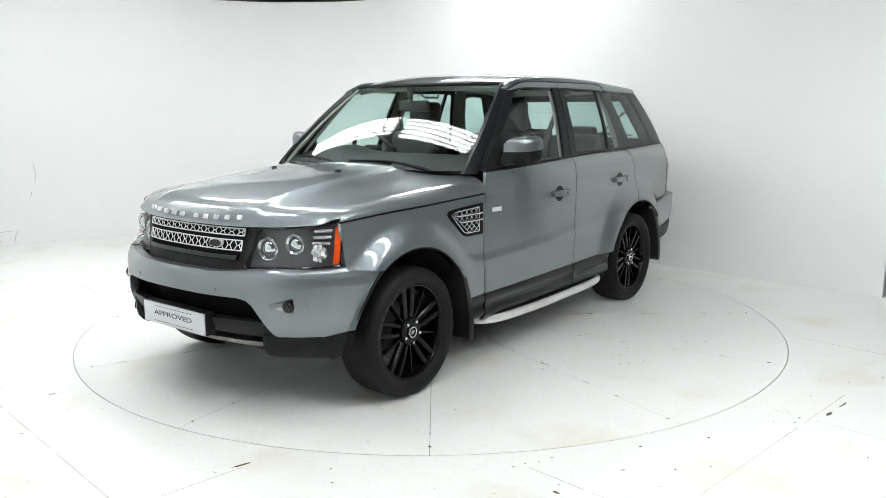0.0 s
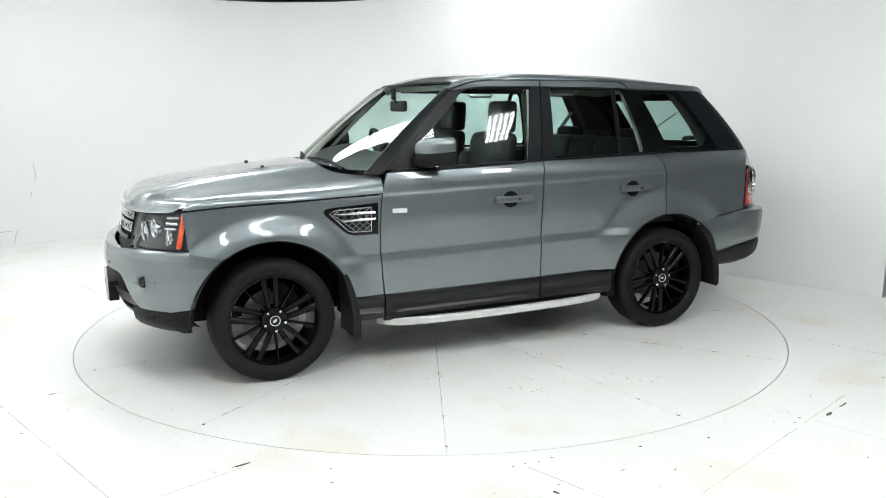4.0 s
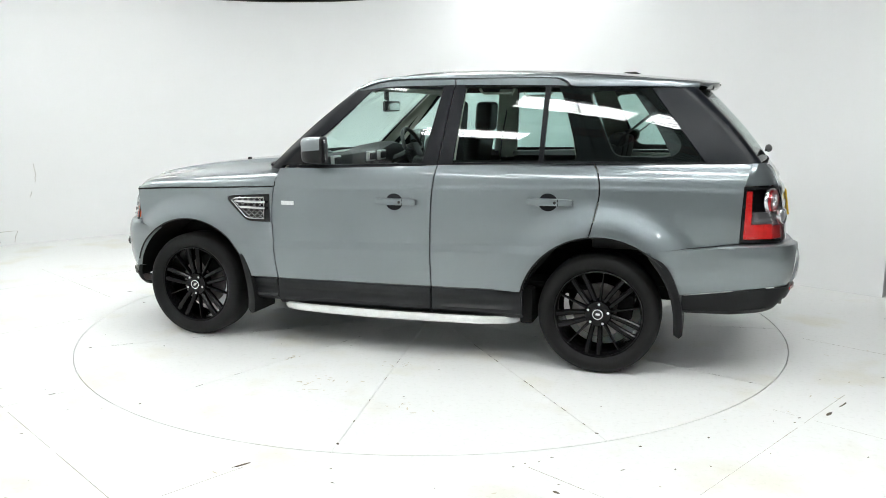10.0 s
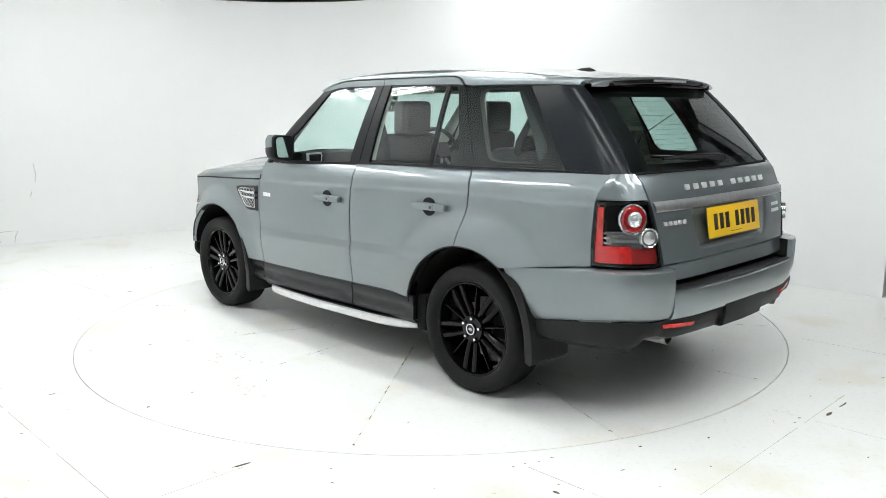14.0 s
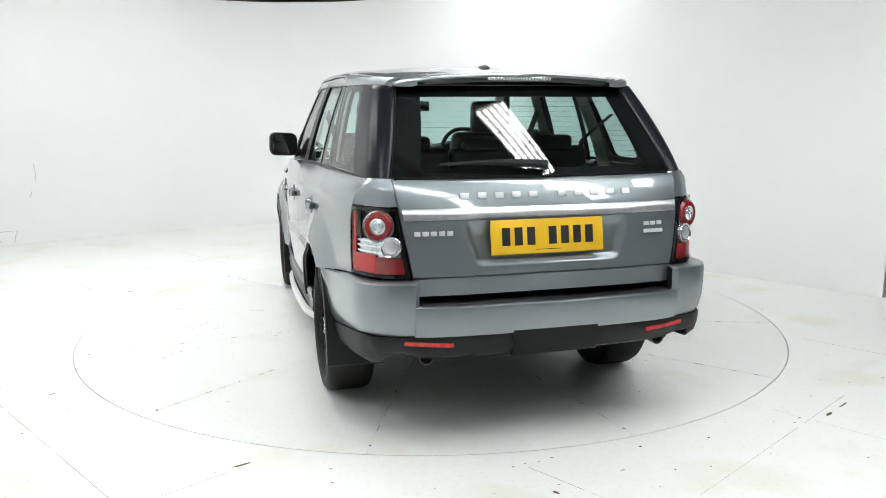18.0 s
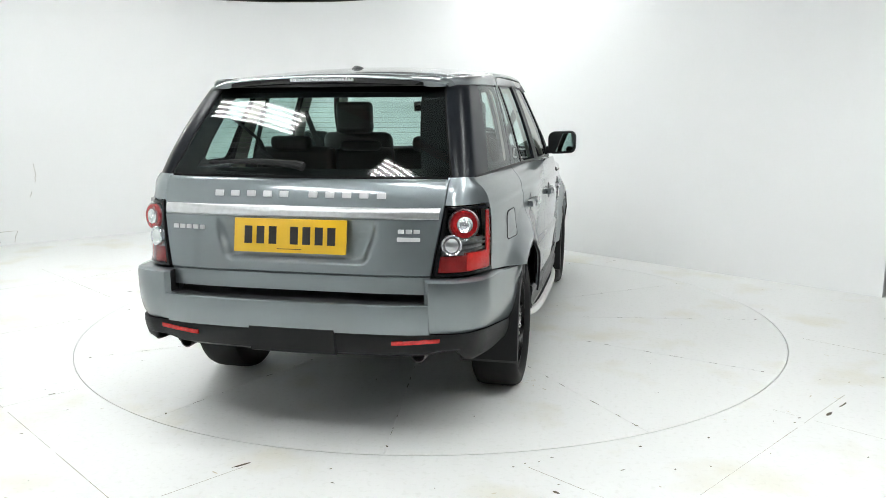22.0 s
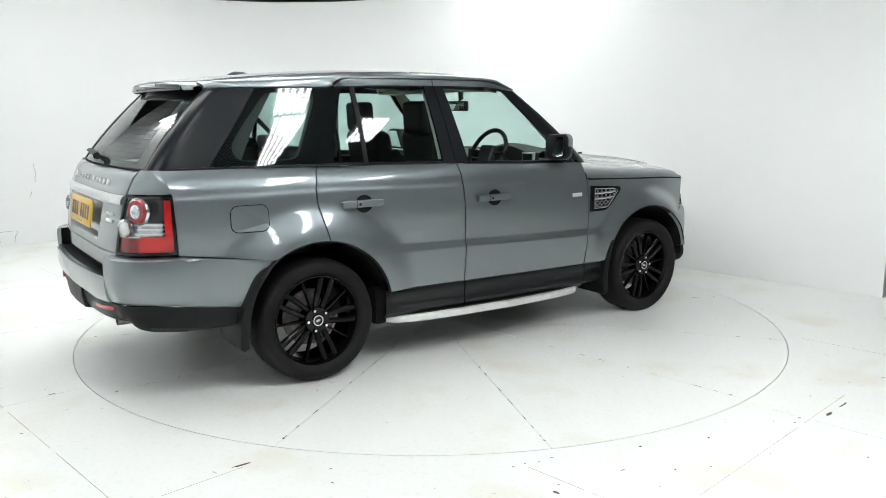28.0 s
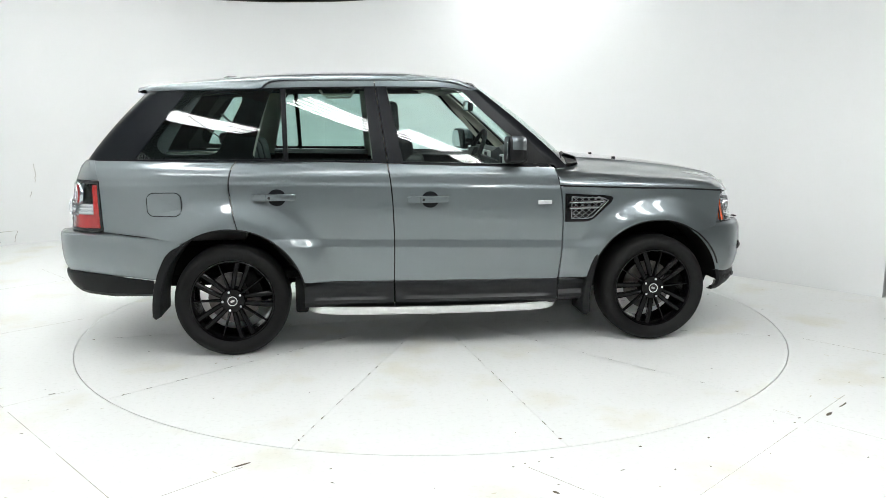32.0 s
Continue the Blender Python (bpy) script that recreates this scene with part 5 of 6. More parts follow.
part("grille_bar", grille_bar(0.912, 0.946, 0.405), MESH, grille, "silver mesh bar")
part("grille_bar", grille_bar(0.838, 0.888, 0.395), MESH, grille, "silver mesh bar")
part("grille_blade", grid_bm(face_grid([(-0.375, 0.792), (0.375, 0.792)], [(-0.38, 0.815), (0.38, 0.815)], [(-0.375, 0.792), (-0.38, 0.815)], [(0.375, 0.792), (0.38, 0.815)], 25, 4, 0.02), (1, 0, 0), (-0.02, 0, 0)), GLOSS, grille)
ell = [(0.048 * math.cos(a), 0.024 * math.sin(a)) for a in np.linspace(0, 2 * math.pi, 25)[:-1]]
yb = 0.235
part("grille_badge", prism_bm(ell, 0.010, axes((face_x(yb, 0.868) + 0.014, yb, 0.868), (-0.15, 0.98, 0), (-0.15, 0, 0.98), (1, 0.15, 0.15)), 0.003), SILVER, grille, "plain oval badge")
ell2 = [(0.040 * math.cos(a), 0.018 * math.sin(a)) for a in np.linspace(0, 2 * math.pi, 25)[:-1]]
part("badge_field", prism_bm(ell2, 0.0015, axes((face_x(yb, 0.868) + 0.0245, yb, 0.868), (-0.15, 0.98, 0), (-0.15, 0, 0.98), (1, 0.15, 0.15))), GLOSS, grille)

# raised plain marks along the bonnet's edge
lip = bpy.data.objects["bonnet"]
for k in range(10):
    y = -0.375 + 0.75 * (k + (0.55 if k > 4 else 0)) / 9.55
    zc = 0.992 + 0.012 * (abs(y) / 0.4) ** 2
    x = front_x(y) - 0.125 - 0.010
    part("bonnet_mark", box_bm(-0.004, 0.006, -0.017, 0.017, -0.012, 0.012, 0.003), MARK, lip, "small plain silver bar").matrix_basis = Matrix.Translation((x + 0.002, y, zc)) @ Euler((0, radians(-22), radians(-math.degrees(math.atan(0.12 * y))))).to_matrix().to_4x4()

for s in (1, -1):
    lens = dict(b=[(0.415, 0.752), (0.62, 0.766), (0.853, 0.778)], t=[(0.478, 0.955), (0.66, 0.962), (0.838, 0.982)],
                l=[(0.415, 0.752), (0.405, 0.85), (0.478, 0.955)], r=[(0.853, 0.778), (0.838, 0.982)])
    housing = part("headlamp", grid_bm(face_grid(lens["b"], lens["t"], lens["l"], lens["r"], 26, 14, -0.045, s), (1, s * 0.3, 0)), BEZEL, car, "clear headlamp with dark bezel and ring lamps")
    ob = part("headlamp_lens", grid_bm(face_grid(lens["b"], lens["t"], lens["l"], lens["r"], 26, 14, 0.0, s), (1, s * 0.3, 0)), LENS, housing)
    ob.visible_shadow = False
    # edge of the housing
    for q in ("b", "t", "l", "r"):
        pts = spline(lens[q], 16)
        part("lamp_edge", tube_bm([(face_x(y, z) - 0.006, s * y, z) for y, z in pts], 0.005, 6), GLOSS, housing)
    for (x, y, z, r) in ((2.004, 0.512, 0.850, 0.060), (1.962, 0.665, 0.880, 0.053)):
        m = Matrix.Translation((x, s * y, z)) @ Euler((0, 0, radians(s * 14))).to_matrix().to_4x4()
        part("lamp_ring", lathe_bm([(-0.02, r), (0.012, r * 1.02), (0.016, r * 0.94), (0.008, r * 0.74), (-0.02, r * 0.70)], 30, "x", closed=True), LAMP_RING, housing, "bright ring").matrix_basis = m
        part("projector", lathe_bm([(-0.02, r * 0.66), (0.002, r * 0.62), (0.012, r * 0.42), (0.016, r * 0.15)], 24, "x"), MIRROR, housing, "round lens").matrix_basis = m
    m = Matrix.Translation((1.895, s * 0.765, 0.842)) @ Euler((0, 0, radians(s * 22))).to_matrix().to_4x4()
    part("corner_lamp", lathe_bm([(0.012, 0.040), (0.002, 0.034), (-0.012, 0.018), (-0.02, 0.004)], 20, "x"), CLEAR, housing, "small bright reflector").matrix_basis = m
    for k in range(6):
        a = k * math.pi / 3
        part("reflector_facet", prism_bm([(-0.012, -0.009), (0.012, -0.012), (0.009, 0.012), (-0.010, 0.008)], 0.006, axes((1.905 + 0.002 * k, s * (0.765 + 0.030 * math.cos(a)), 0.842 + 0.034 * math.sin(a)), (-0.3 * s, 0.9, 0.2 * math.sin(a)), (-0.1, 0, 1), (1, 0.3 * s + 0.3 * math.cos(a), 0.3 * math.sin(a)))), LAMP_RING if k % 2 else CHROME, housing)
    for k, zz in enumerate((0.885, 0.915, 0.945)):
        part("reflector_slat", tube_bm([(face_x(0.73, zz) - 0.030, s * 0.735, zz), (face_x(0.80, zz) - 0.022, s * 0.806, zz + 0.003)], 0.011, 6, flat=0.85), CLEAR, housing)
    amber = face_grid([(0.833, 0.786), (0.851, 0.788)], [(0.819, 0.968), (0.838, 0.972)], [(0.833, 0.786), (0.819, 0.968)], [(0.851, 0.788), (0.838, 0.972)], 6, 12, -0.004, s)
    part("indicator", grid_bm(amber, (0.5, s, 0), (-0.01, -s * 0.01, 0)), AMBER, housing, "amber side reflector")
    # fog lamp in a scooped recess
    fy = 0.695
    fx = front_x(fy)
    m = Matrix.Translation((fx + 0.002, s * fy, 0.590)) @ Euler((0, 0, radians(s * 30))).to_matrix().to_4x4()
    fog = part("fog_lamp", lathe_bm([(-0.05, 0.027), (-0.004, 0.029), (0.004, 0.027), (0.006, 0.022)], 24, "x", centre=(0, s * 0.012, 0)), GLOSS, car, "small round fog lamp in a black ring")
    fog.matrix_basis = m
    part("fog_lens", lathe_bm([(0.002, 0.021), (0.008, 0.017), (0.012, 0.009), (0.013, 0.002)], 20, "x", centre=(0, s * 0.012, 0)), GLOSS, fog)
    for sy, sz in ((0.775, 0.597), (0.33, 0.655)):
        m2 = Matrix.Translation((front_x(sy) + 0.001, s * sy, sz)) @ Euler((0, 0, radians(s * (38 if sy > 0.6 else 8)))).to_matrix().to_4x4()
        part("parking_sensor", lathe_bm([(-0.004, 0.010), (0.002, 0.010), (0.0028, 0.007)], 16, "x"), PAINT, car).matrix_basis = m2
    part("washer_cap", box_bm(-0.012, 0.012, -0.022, 0.022, -0.003, 0.006, 0.003), TRIM, car).matrix_basis = Matrix.Translation((front_x(0.56) - 0.05, s * 0.56, 0.772))


def letters(text, height, width):
    """A mesh of raised letters, centred, in the xy plane."""
    cu = bpy.data.curves.new("text", "FONT")
    cu.body, cu.align_x, cu.align_y, cu.extrude = text, "CENTER", "CENTER", 0.0006
    cu.size = height * 1.38
    ob = bpy.data.objects.new("text", cu)
    scene.collection.objects.link(ob)
    dg = bpy.context.evaluated_depsgraph_get()
    me = bpy.data.meshes.new_from_object(ob.evaluated_get(dg))
    bpy.data.objects.remove(ob)
    co = [v.co.x for v in me.vertices]
    k = width / (max(co) - min(co))
    for v in me.vertices:
        v.co.x *= k
    return me


def number_plate(name, x, z, w, h, facing, face, label):
    """A plate that looks along +x or -x."""
    pl = part(name, box_bm(-0.006, 0.006, -w / 2, w / 2, -h / 2, h / 2, 0.003), face, car, label)
    pl.matrix_basis = Matrix.Translation((x, 0, z)) @ (Matrix.Identity(4) if facing > 0 else Matrix.Rotation(math.pi, 4, "Z"))
    return pl


fp = number_plate("front_plate", 2.232, 0.465, 0.53, 0.112, 1, WHITE_PLATE, "pale plate that reads APPROVED")
me = letters("APPROVED", 0.027, 0.335)
me.materials.append(INK)
txt = new("plate_lettering", me)
txt.parent = fp
txt.matrix_basis = axes((0.0066, 0, 0.004), (0, 1, 0), (0, 0, 1), (1, 0, 0))
for dz in (0.040, -0.040):
    part("plate_rule", box_bm(0.006, 0.0068, -0.17, 0.17, dz - 0.0011, dz + 0.0011), INK, fp, smooth=False)
part("plate_holder", box_bm(2.17, 2.227, -0.27, 0.27, 0.405, 0.525, 0.006), TRIM, car)

# bonnet: washer jets; wipers on the scuttle
for s in (1, -1):
    part("washer_jet", box_bm(1.286 - 0.012, 1.286 + 0.012, s * 0.28 - 0.014, s * 0.28 + 0.014, 1.150, 1.187, 0.006), TRIM, lip)


def wiper(y0, y1, z0):
    pts = []
    for f in np.linspace(0, 1, 9):
        y = y0 + (y1 - y0) * f
        v = y / 0.815
        z = z0 + 0.020 * math.sin(f * math.pi) + 0.045 * f
        px = interp(z, WS_X) + BULGE * (1 - v * v) + 0.020
        pts.append((px, y, z))
    bm = tube_bm(pts, [0.013, 0.013, 0.012, 0.011, 0.009, 0.007, 0.006, 0.005, 0.004], 6)
    blade = [(p[0] - 0.008, p[1], p[2] - 0.008) for p in pts[3:]] 
    d = (Vector(pts[-1]) - Vector(pts[3])) * 0.45
    blade = [tuple(Vector(p) + d * 0.6) for p in blade]
    tube_bm(blade, 0.008, 6, bm)
    return bm


part("windscreen_wiper", wiper(0.62, 0.10, 1.172), TRIM, car)
part("windscreen_wiper", wiper(-0.02, -0.50, 1.178), TRIM, car)

# ---- sides: vents, marker lamps, handles, mirrors, steps, flaps ----
for s in (1, -1):
    def sidep(x, z, o):
        return (x, s * (side_y(x, z) + o), z)

    def side_poly(pts, o, rim=0.02):
        """A patch with any outline, laid on the body side."""
        bm = bmesh.new()
        top = [bm.verts.new(sidep(x, z, o)) for x, z in pts]
        low = [bm.verts.new(sidep(x, z, o - rim)) for x, z in pts]
        fs = [bm.faces.new(top)]
        for k in range(len(pts)):
            fs.append(bm.faces.new((top[k], top[(k + 1) % len(pts)], low[(k + 1) % len(pts)], low[k])))
        bmesh.ops.recalc_face_normals(bm, faces=fs)
        bm.normal_update()
        if fs[0].normal.y * s < 0:
            bmesh.ops.reverse_faces(bm, faces=fs)
        return bm

    vent = part("wing_vent", side_poly([(0.752, 0.992), (1.02, 0.975), (1.062, 0.968), (1.076, 0.955), (1.066, 0.932), (0.955, 0.830), (0.925, 0.812), (0.89, 0.806), (0.752, 0.808)], 0.004), GLOSS, car, "black wing vent with silver blades")
    bm = bmesh.new()
    for row, zc in enumerate(np.arange(0.838, 0.975, 0.0175)):
        x1 = interp(zc, [(0.82, 0.91), (0.93, 1.035), (0.975, 1.01)])
        pts = []
        k = 0
        x = 0.80
        while x < x1:
            pts.append(sidep(x, zc + (0.008 if (k + row) % 2 else -0.008), 0.0075))
            x += 0.022
            k += 1
        if len(pts) > 2:
            tube_bm(pts, 0.0019, 4, bm)
    tube_bm([sidep(x, z, 0.0075) for x, z in ((0.795, 0.970), (1.01, 0.957), (1.042, 0.942), (0.935, 0.836), (0.905, 0.828), (0.795, 0.828), (0.795, 0.970))], 0.0028, 4, bm)
    part("vent_mesh", bm, SILVER, vent, "silver mesh")
    for z, xa in ((0.938, 1.015), (0.900, 0.985)):
        part("vent_blade", tube_bm([sidep(x, z, 0.013) for x in np.linspace(xa, 0.775, 8)], [0.003, 0.008, 0.009, 0.009, 0.009, 0.009, 0.009, 0.009], 6, flat=0.9), CHROME, vent, "silver blade")
    part("marker_lamp", side_poly([(0.662, 0.952), (0.572, 0.952), (0.572, 0.926), (0.662, 0.926)], 0.006), WHITE_LENS, car, "small clear marker lamp")
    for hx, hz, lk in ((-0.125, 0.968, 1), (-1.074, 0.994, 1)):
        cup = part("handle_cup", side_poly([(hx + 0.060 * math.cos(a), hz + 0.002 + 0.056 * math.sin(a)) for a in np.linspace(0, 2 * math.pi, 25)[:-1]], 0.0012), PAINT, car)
        # flat satin black patch, stands in for the shaded hollow of the painted cup
        part("cup_shade", side_poly([(hx + 0.056 * math.cos(a), hz + 0.002 + 0.052 * math.sin(a)) for a in np.linspace(0, 2 * math.pi, 25)[:-1]], 0.0022, 0.004), SATIN, cup, "flat black patch for the shade in the handle cup")
        xs = np.linspace(hx + 0.115, hx - 0.145, 9)
        g = np.zeros((9, 5, 3))
        for i, x in enumerate(xs):
            bow = 0.030 + 0.008 * math.sin(i / 8 * math.pi)
            hh = 0.021 if 0 < i < 8 else 0.016
            for j, (dz, do) in enumerate(((-1, -0.012), (-0.85, -0.002), (0, 0.002), (0.85, -0.002), (1, -0.012))):
                g[i, j] = sidep(x, hz + 0.004 + dz * hh, bow + do)
        hd = part("door_handle", grid_bm(g, (0, s, 0), (0, -s * 0.024, 0)), PAINT, car)
        part("handle_split", tube_bm([sidep(hx - 0.062, hz - 0.016, 0.037), sidep(hx - 0.062, hz + 0.024, 0.037)], 0.0015, 4), DARK, hd)
        part("key_button", lathe_bm([(-0.002, 0.009), (0.0, 0.009)], 14, "y", centre=sidep(hx - 0.044, hz + 0.004, 0.0395)), INK, hd)
    # door mirror
    mir = part("door_mirror", bm := bmesh.new(), PAINT, car, "grey and black door mirror")
    DEEP = {1: 0.78, -1: 0.66}
    back = 0.43 - 0.10 * DEEP[s]
    def mirror_shell():
        bm = bmesh.new()
        rings = []
        for x, ye, h in ((0.518, 0.950, 0.110), (0.512, 0.985, 0.132), (0.488, 1.030, 0.152), (0.43, 1.072, 0.166), (0.36, 1.094, 0.170), (0.335, 1.096, 0.169), (0.318, 1.092, 0.164)):
            ring = []
            wd = ye - 0.888
            for u, v in rounded(wd, h, min(0.045, wd * 0.4), 5):
                ring.append(bm.verts.new((0.43 + (x - 0.43) * DEEP[s], s * (0.888 + wd / 2 + u), 1.280 + v + u * 0.05)))
            rings.append(ring)
        fs = []
        for a, b in zip(rings, rings[1:]):
            for k in range(len(a)):
                fs.append(bm.faces.new((a[k], a[(k + 1) % len(a)], b[(k + 1) % len(a)], b[k])))
        fs.append(bm.faces.new(rings[0]))
        bmesh.ops.recalc_face_normals(bm, faces=fs)
        bmesh.ops.bisect_plane(bm, geom=bm.verts[:] + bm.edges[:] + bm.faces[:], plane_co=(0.4, s, 1.283), plane_no=(0.10, 0, 1))
        for f in bm.faces:
            cc = f.calc_center_median()
            if cc.z + 0.10 * (cc.x - 0.4) < 1.283 or cc.x < back + 0.003:
                f.material_index = 1
        return bm
    bm = mirror_shell()
    bm.to_mesh(mir.data)
    bm.free()
    mir.data.materials.append(TRIM)
    mir.data.shade_smooth()
    mir.data.set_sharp_from_angle(angle=radians(40))
    part("mirror_back", prism_bm(rounded(0.200, 0.160, 0.042, 5), 0.010, axes((back, s * 0.992, 1.280), (0, 1, 0.05 * s), (0, 0, 1), (-1, 0, 0)), 0.003), TRIM, mir)
    part("mirror_glass", prism_bm(rounded(0.176, 0.134, 0.034, 5), 0.003, axes((back - 0.010, s * 0.992, 1.280), (-0.16 * s, 1, 0.05 * s), (0.06, 0, 1), (-1, -0.16 * s, 0.06))), MIRROR, mir, "mirror glass")
    part("mirror_arm", box_bm(0.36, 0.50, 0.865 if s > 0 else -0.94, 0.94 if s > 0 else -0.865, 1.195, 1.250, 0.02, 3), TRIM, mir)
    # the left mirror is set further in towards the driver
    if s > 0:
        mir.matrix_basis = Matrix.Translation((0.43, 0.92, 0)) @ Matrix.Rotation(radians(16), 4, "Z") @ Matrix.Translation((-0.43, -0.92, 0))
    # side step
    path = spline([(0.725, 0.800), (0.690, 0.875), (0.60, 0.930), (0.40, 0.957), (0.0, 0.965), (-0.55, 0.957), (-0.78, 0.925), (-0.875, 0.868), (-0.905, 0.800)], 60)
    prof = [(-0.13, 0.016), (-0.040, 0.021), (-0.030, 0.0225), (-0.014, 0.0225), (-0.004, 0.019), (0.0, 0.012), (0.0, -0.014), (-0.006, -0.0225), (-0.13, -0.0225)]
    def step_grid(rows):
        g = np.zeros((60, len(rows), 3))
        for i, (x, y) in enumerate(path):
            a, b = path[max(0, i - 1)], path[min(59, i + 1)]
            d = Vector((b[0] - a[0], b[1] - a[1])).normalized()
            n = Vector((d.y, -d.x))
            if n.y < 0:
                n = -n
            for j, (o, dz) in enumerate(rows):
                oo = o if o > -0.05 else o * min(1.0, max(0.25, (y - 0.72) / 0.13))
                g[i, j] = (x + n.x * oo, s * (y + n.y * oo), 0.2525 + max(0.0, -x) * 0.014 + dz)
        return g
    stp = part("side_step", grid_bm(step_grid(prof[2:]), (0, s, 0)), STEP_EDGE, car, "silver-edged side step with black tread")
    part("step_tread", grid_bm(step_grid([(-0.15, 0.016), (-0.036, 0.0235), (-0.030, 0.024), (-0.028, 0.022)]), (0, 0, 1)), TRIM, stp)
    for x in (0.45, -0.10, -0.65):
        part("step_bracket", tube_bm([(x, s * 0.72, 0.33), (x, s * 0.90, 0.262)], 0.014, 6), DARK, stp)
    # arch lips and mud flaps
    for hx, a0, a1 in ((HUB_X, 20, 172), (-HUB_X, 10, 140)):
        pts = []
        for x, z in arch(hx, a0, a1, 30, ARCH_R - 0.003):
            pts.append((x, s * (side_y(x, z) - 0.006), z))
        part("arch_lip", tube_bm(pts, 0.006, 6), TRIM, car)
    for edge_out, edge_in, y0, y1 in (
            ([(1.010, 0.655), (0.955, 0.590), (0.915, 0.490), (0.890, 0.390), (0.876, 0.290), (0.880, 0.195)], [(0.905, 0.186), (0.930, 0.205), (0.926, 0.310), (0.942, 0.430), (0.975, 0.560), (1.010, 0.640)], 0.70, 0.960),
            ([(-1.655, 0.718), (-1.745, 0.665), (-1.802, 0.560), (-1.836, 0.450), (-1.852, 0.340), (-1.853, 0.268)], [(-1.835, 0.250), (-1.806, 0.262), (-1.800, 0.350), (-1.785, 0.450), (-1.742, 0.570), (-1.650, 0.700)], 0.66, 0.952)):
        outl = [tuple(q) for q in spline(edge_out, 14)] + [tuple(q) for q in spline(edge_in, 14)]
        part("mud_flap", prism_bm(outl, y1 - y0, axes((0, s * y0, 0), (1, 0, 0), (0, 0, 1), (0, s, 0)), 0.006), TRIM, car)
# filler flap on the right side
bm = bmesh.new()
pts = rounded(0.205, 0.142, 0.042, 5, -1.752, 0.962)
top = [bm.verts.new((x, -(side_y(x, z) + 0.0015), z)) for x, z in pts]
cen = bm.faces.new(top)
ff = part("filler_flap", bm, PAINT, car, smooth=False)
part("flap_joint", tube_bm([(x, -(side_y(x, z) + 0.0005), z) for x, z in pts + pts[:1]], 0.0028, 5), DARK, ff)

# ---- rear: lamps, plate, wiper, marks ----
def tail_path(z):
    yi = interp(z, [(0.80, 0.648), (1.11, 0.692)])
    pts = [(rear_x(y, z), y) for y in np.linspace(yi, 0.805, 8)]
    xe = interp(z, [(0.79, -2.130), (1.11, -2.140)])
    pts += [(-2.19, side_y(-2.19, z) - 0.006), (xe, side_y(xe, z))]
    return spline(pts, 25)


def tail_grid(u0, u1, z0, z1, off, s, nu=14, nz=10):
    g = np.zeros((nu, nz, 3))
    for j, z in enumerate(np.linspace(z0, z1, nz)):
        p = tail_path(z)
        for i, u in enumerate(np.linspace(u0, u1, nu)):
            f = u * 24
            k = min(23, int(f))
            q = p[k] + (p[k + 1] - p[k]) * (f - k)
            d = p[min(24, k + 1)] - p[k]
            n = np.array([-d[1], d[0]]) / np.hypot(*d)
            n = n if n[0] < 0 or n[1] > 0 else -n
            g[i, j] = (q[0] + n[0] * off, s * (q[1] + n[1] * off), z)
    return g


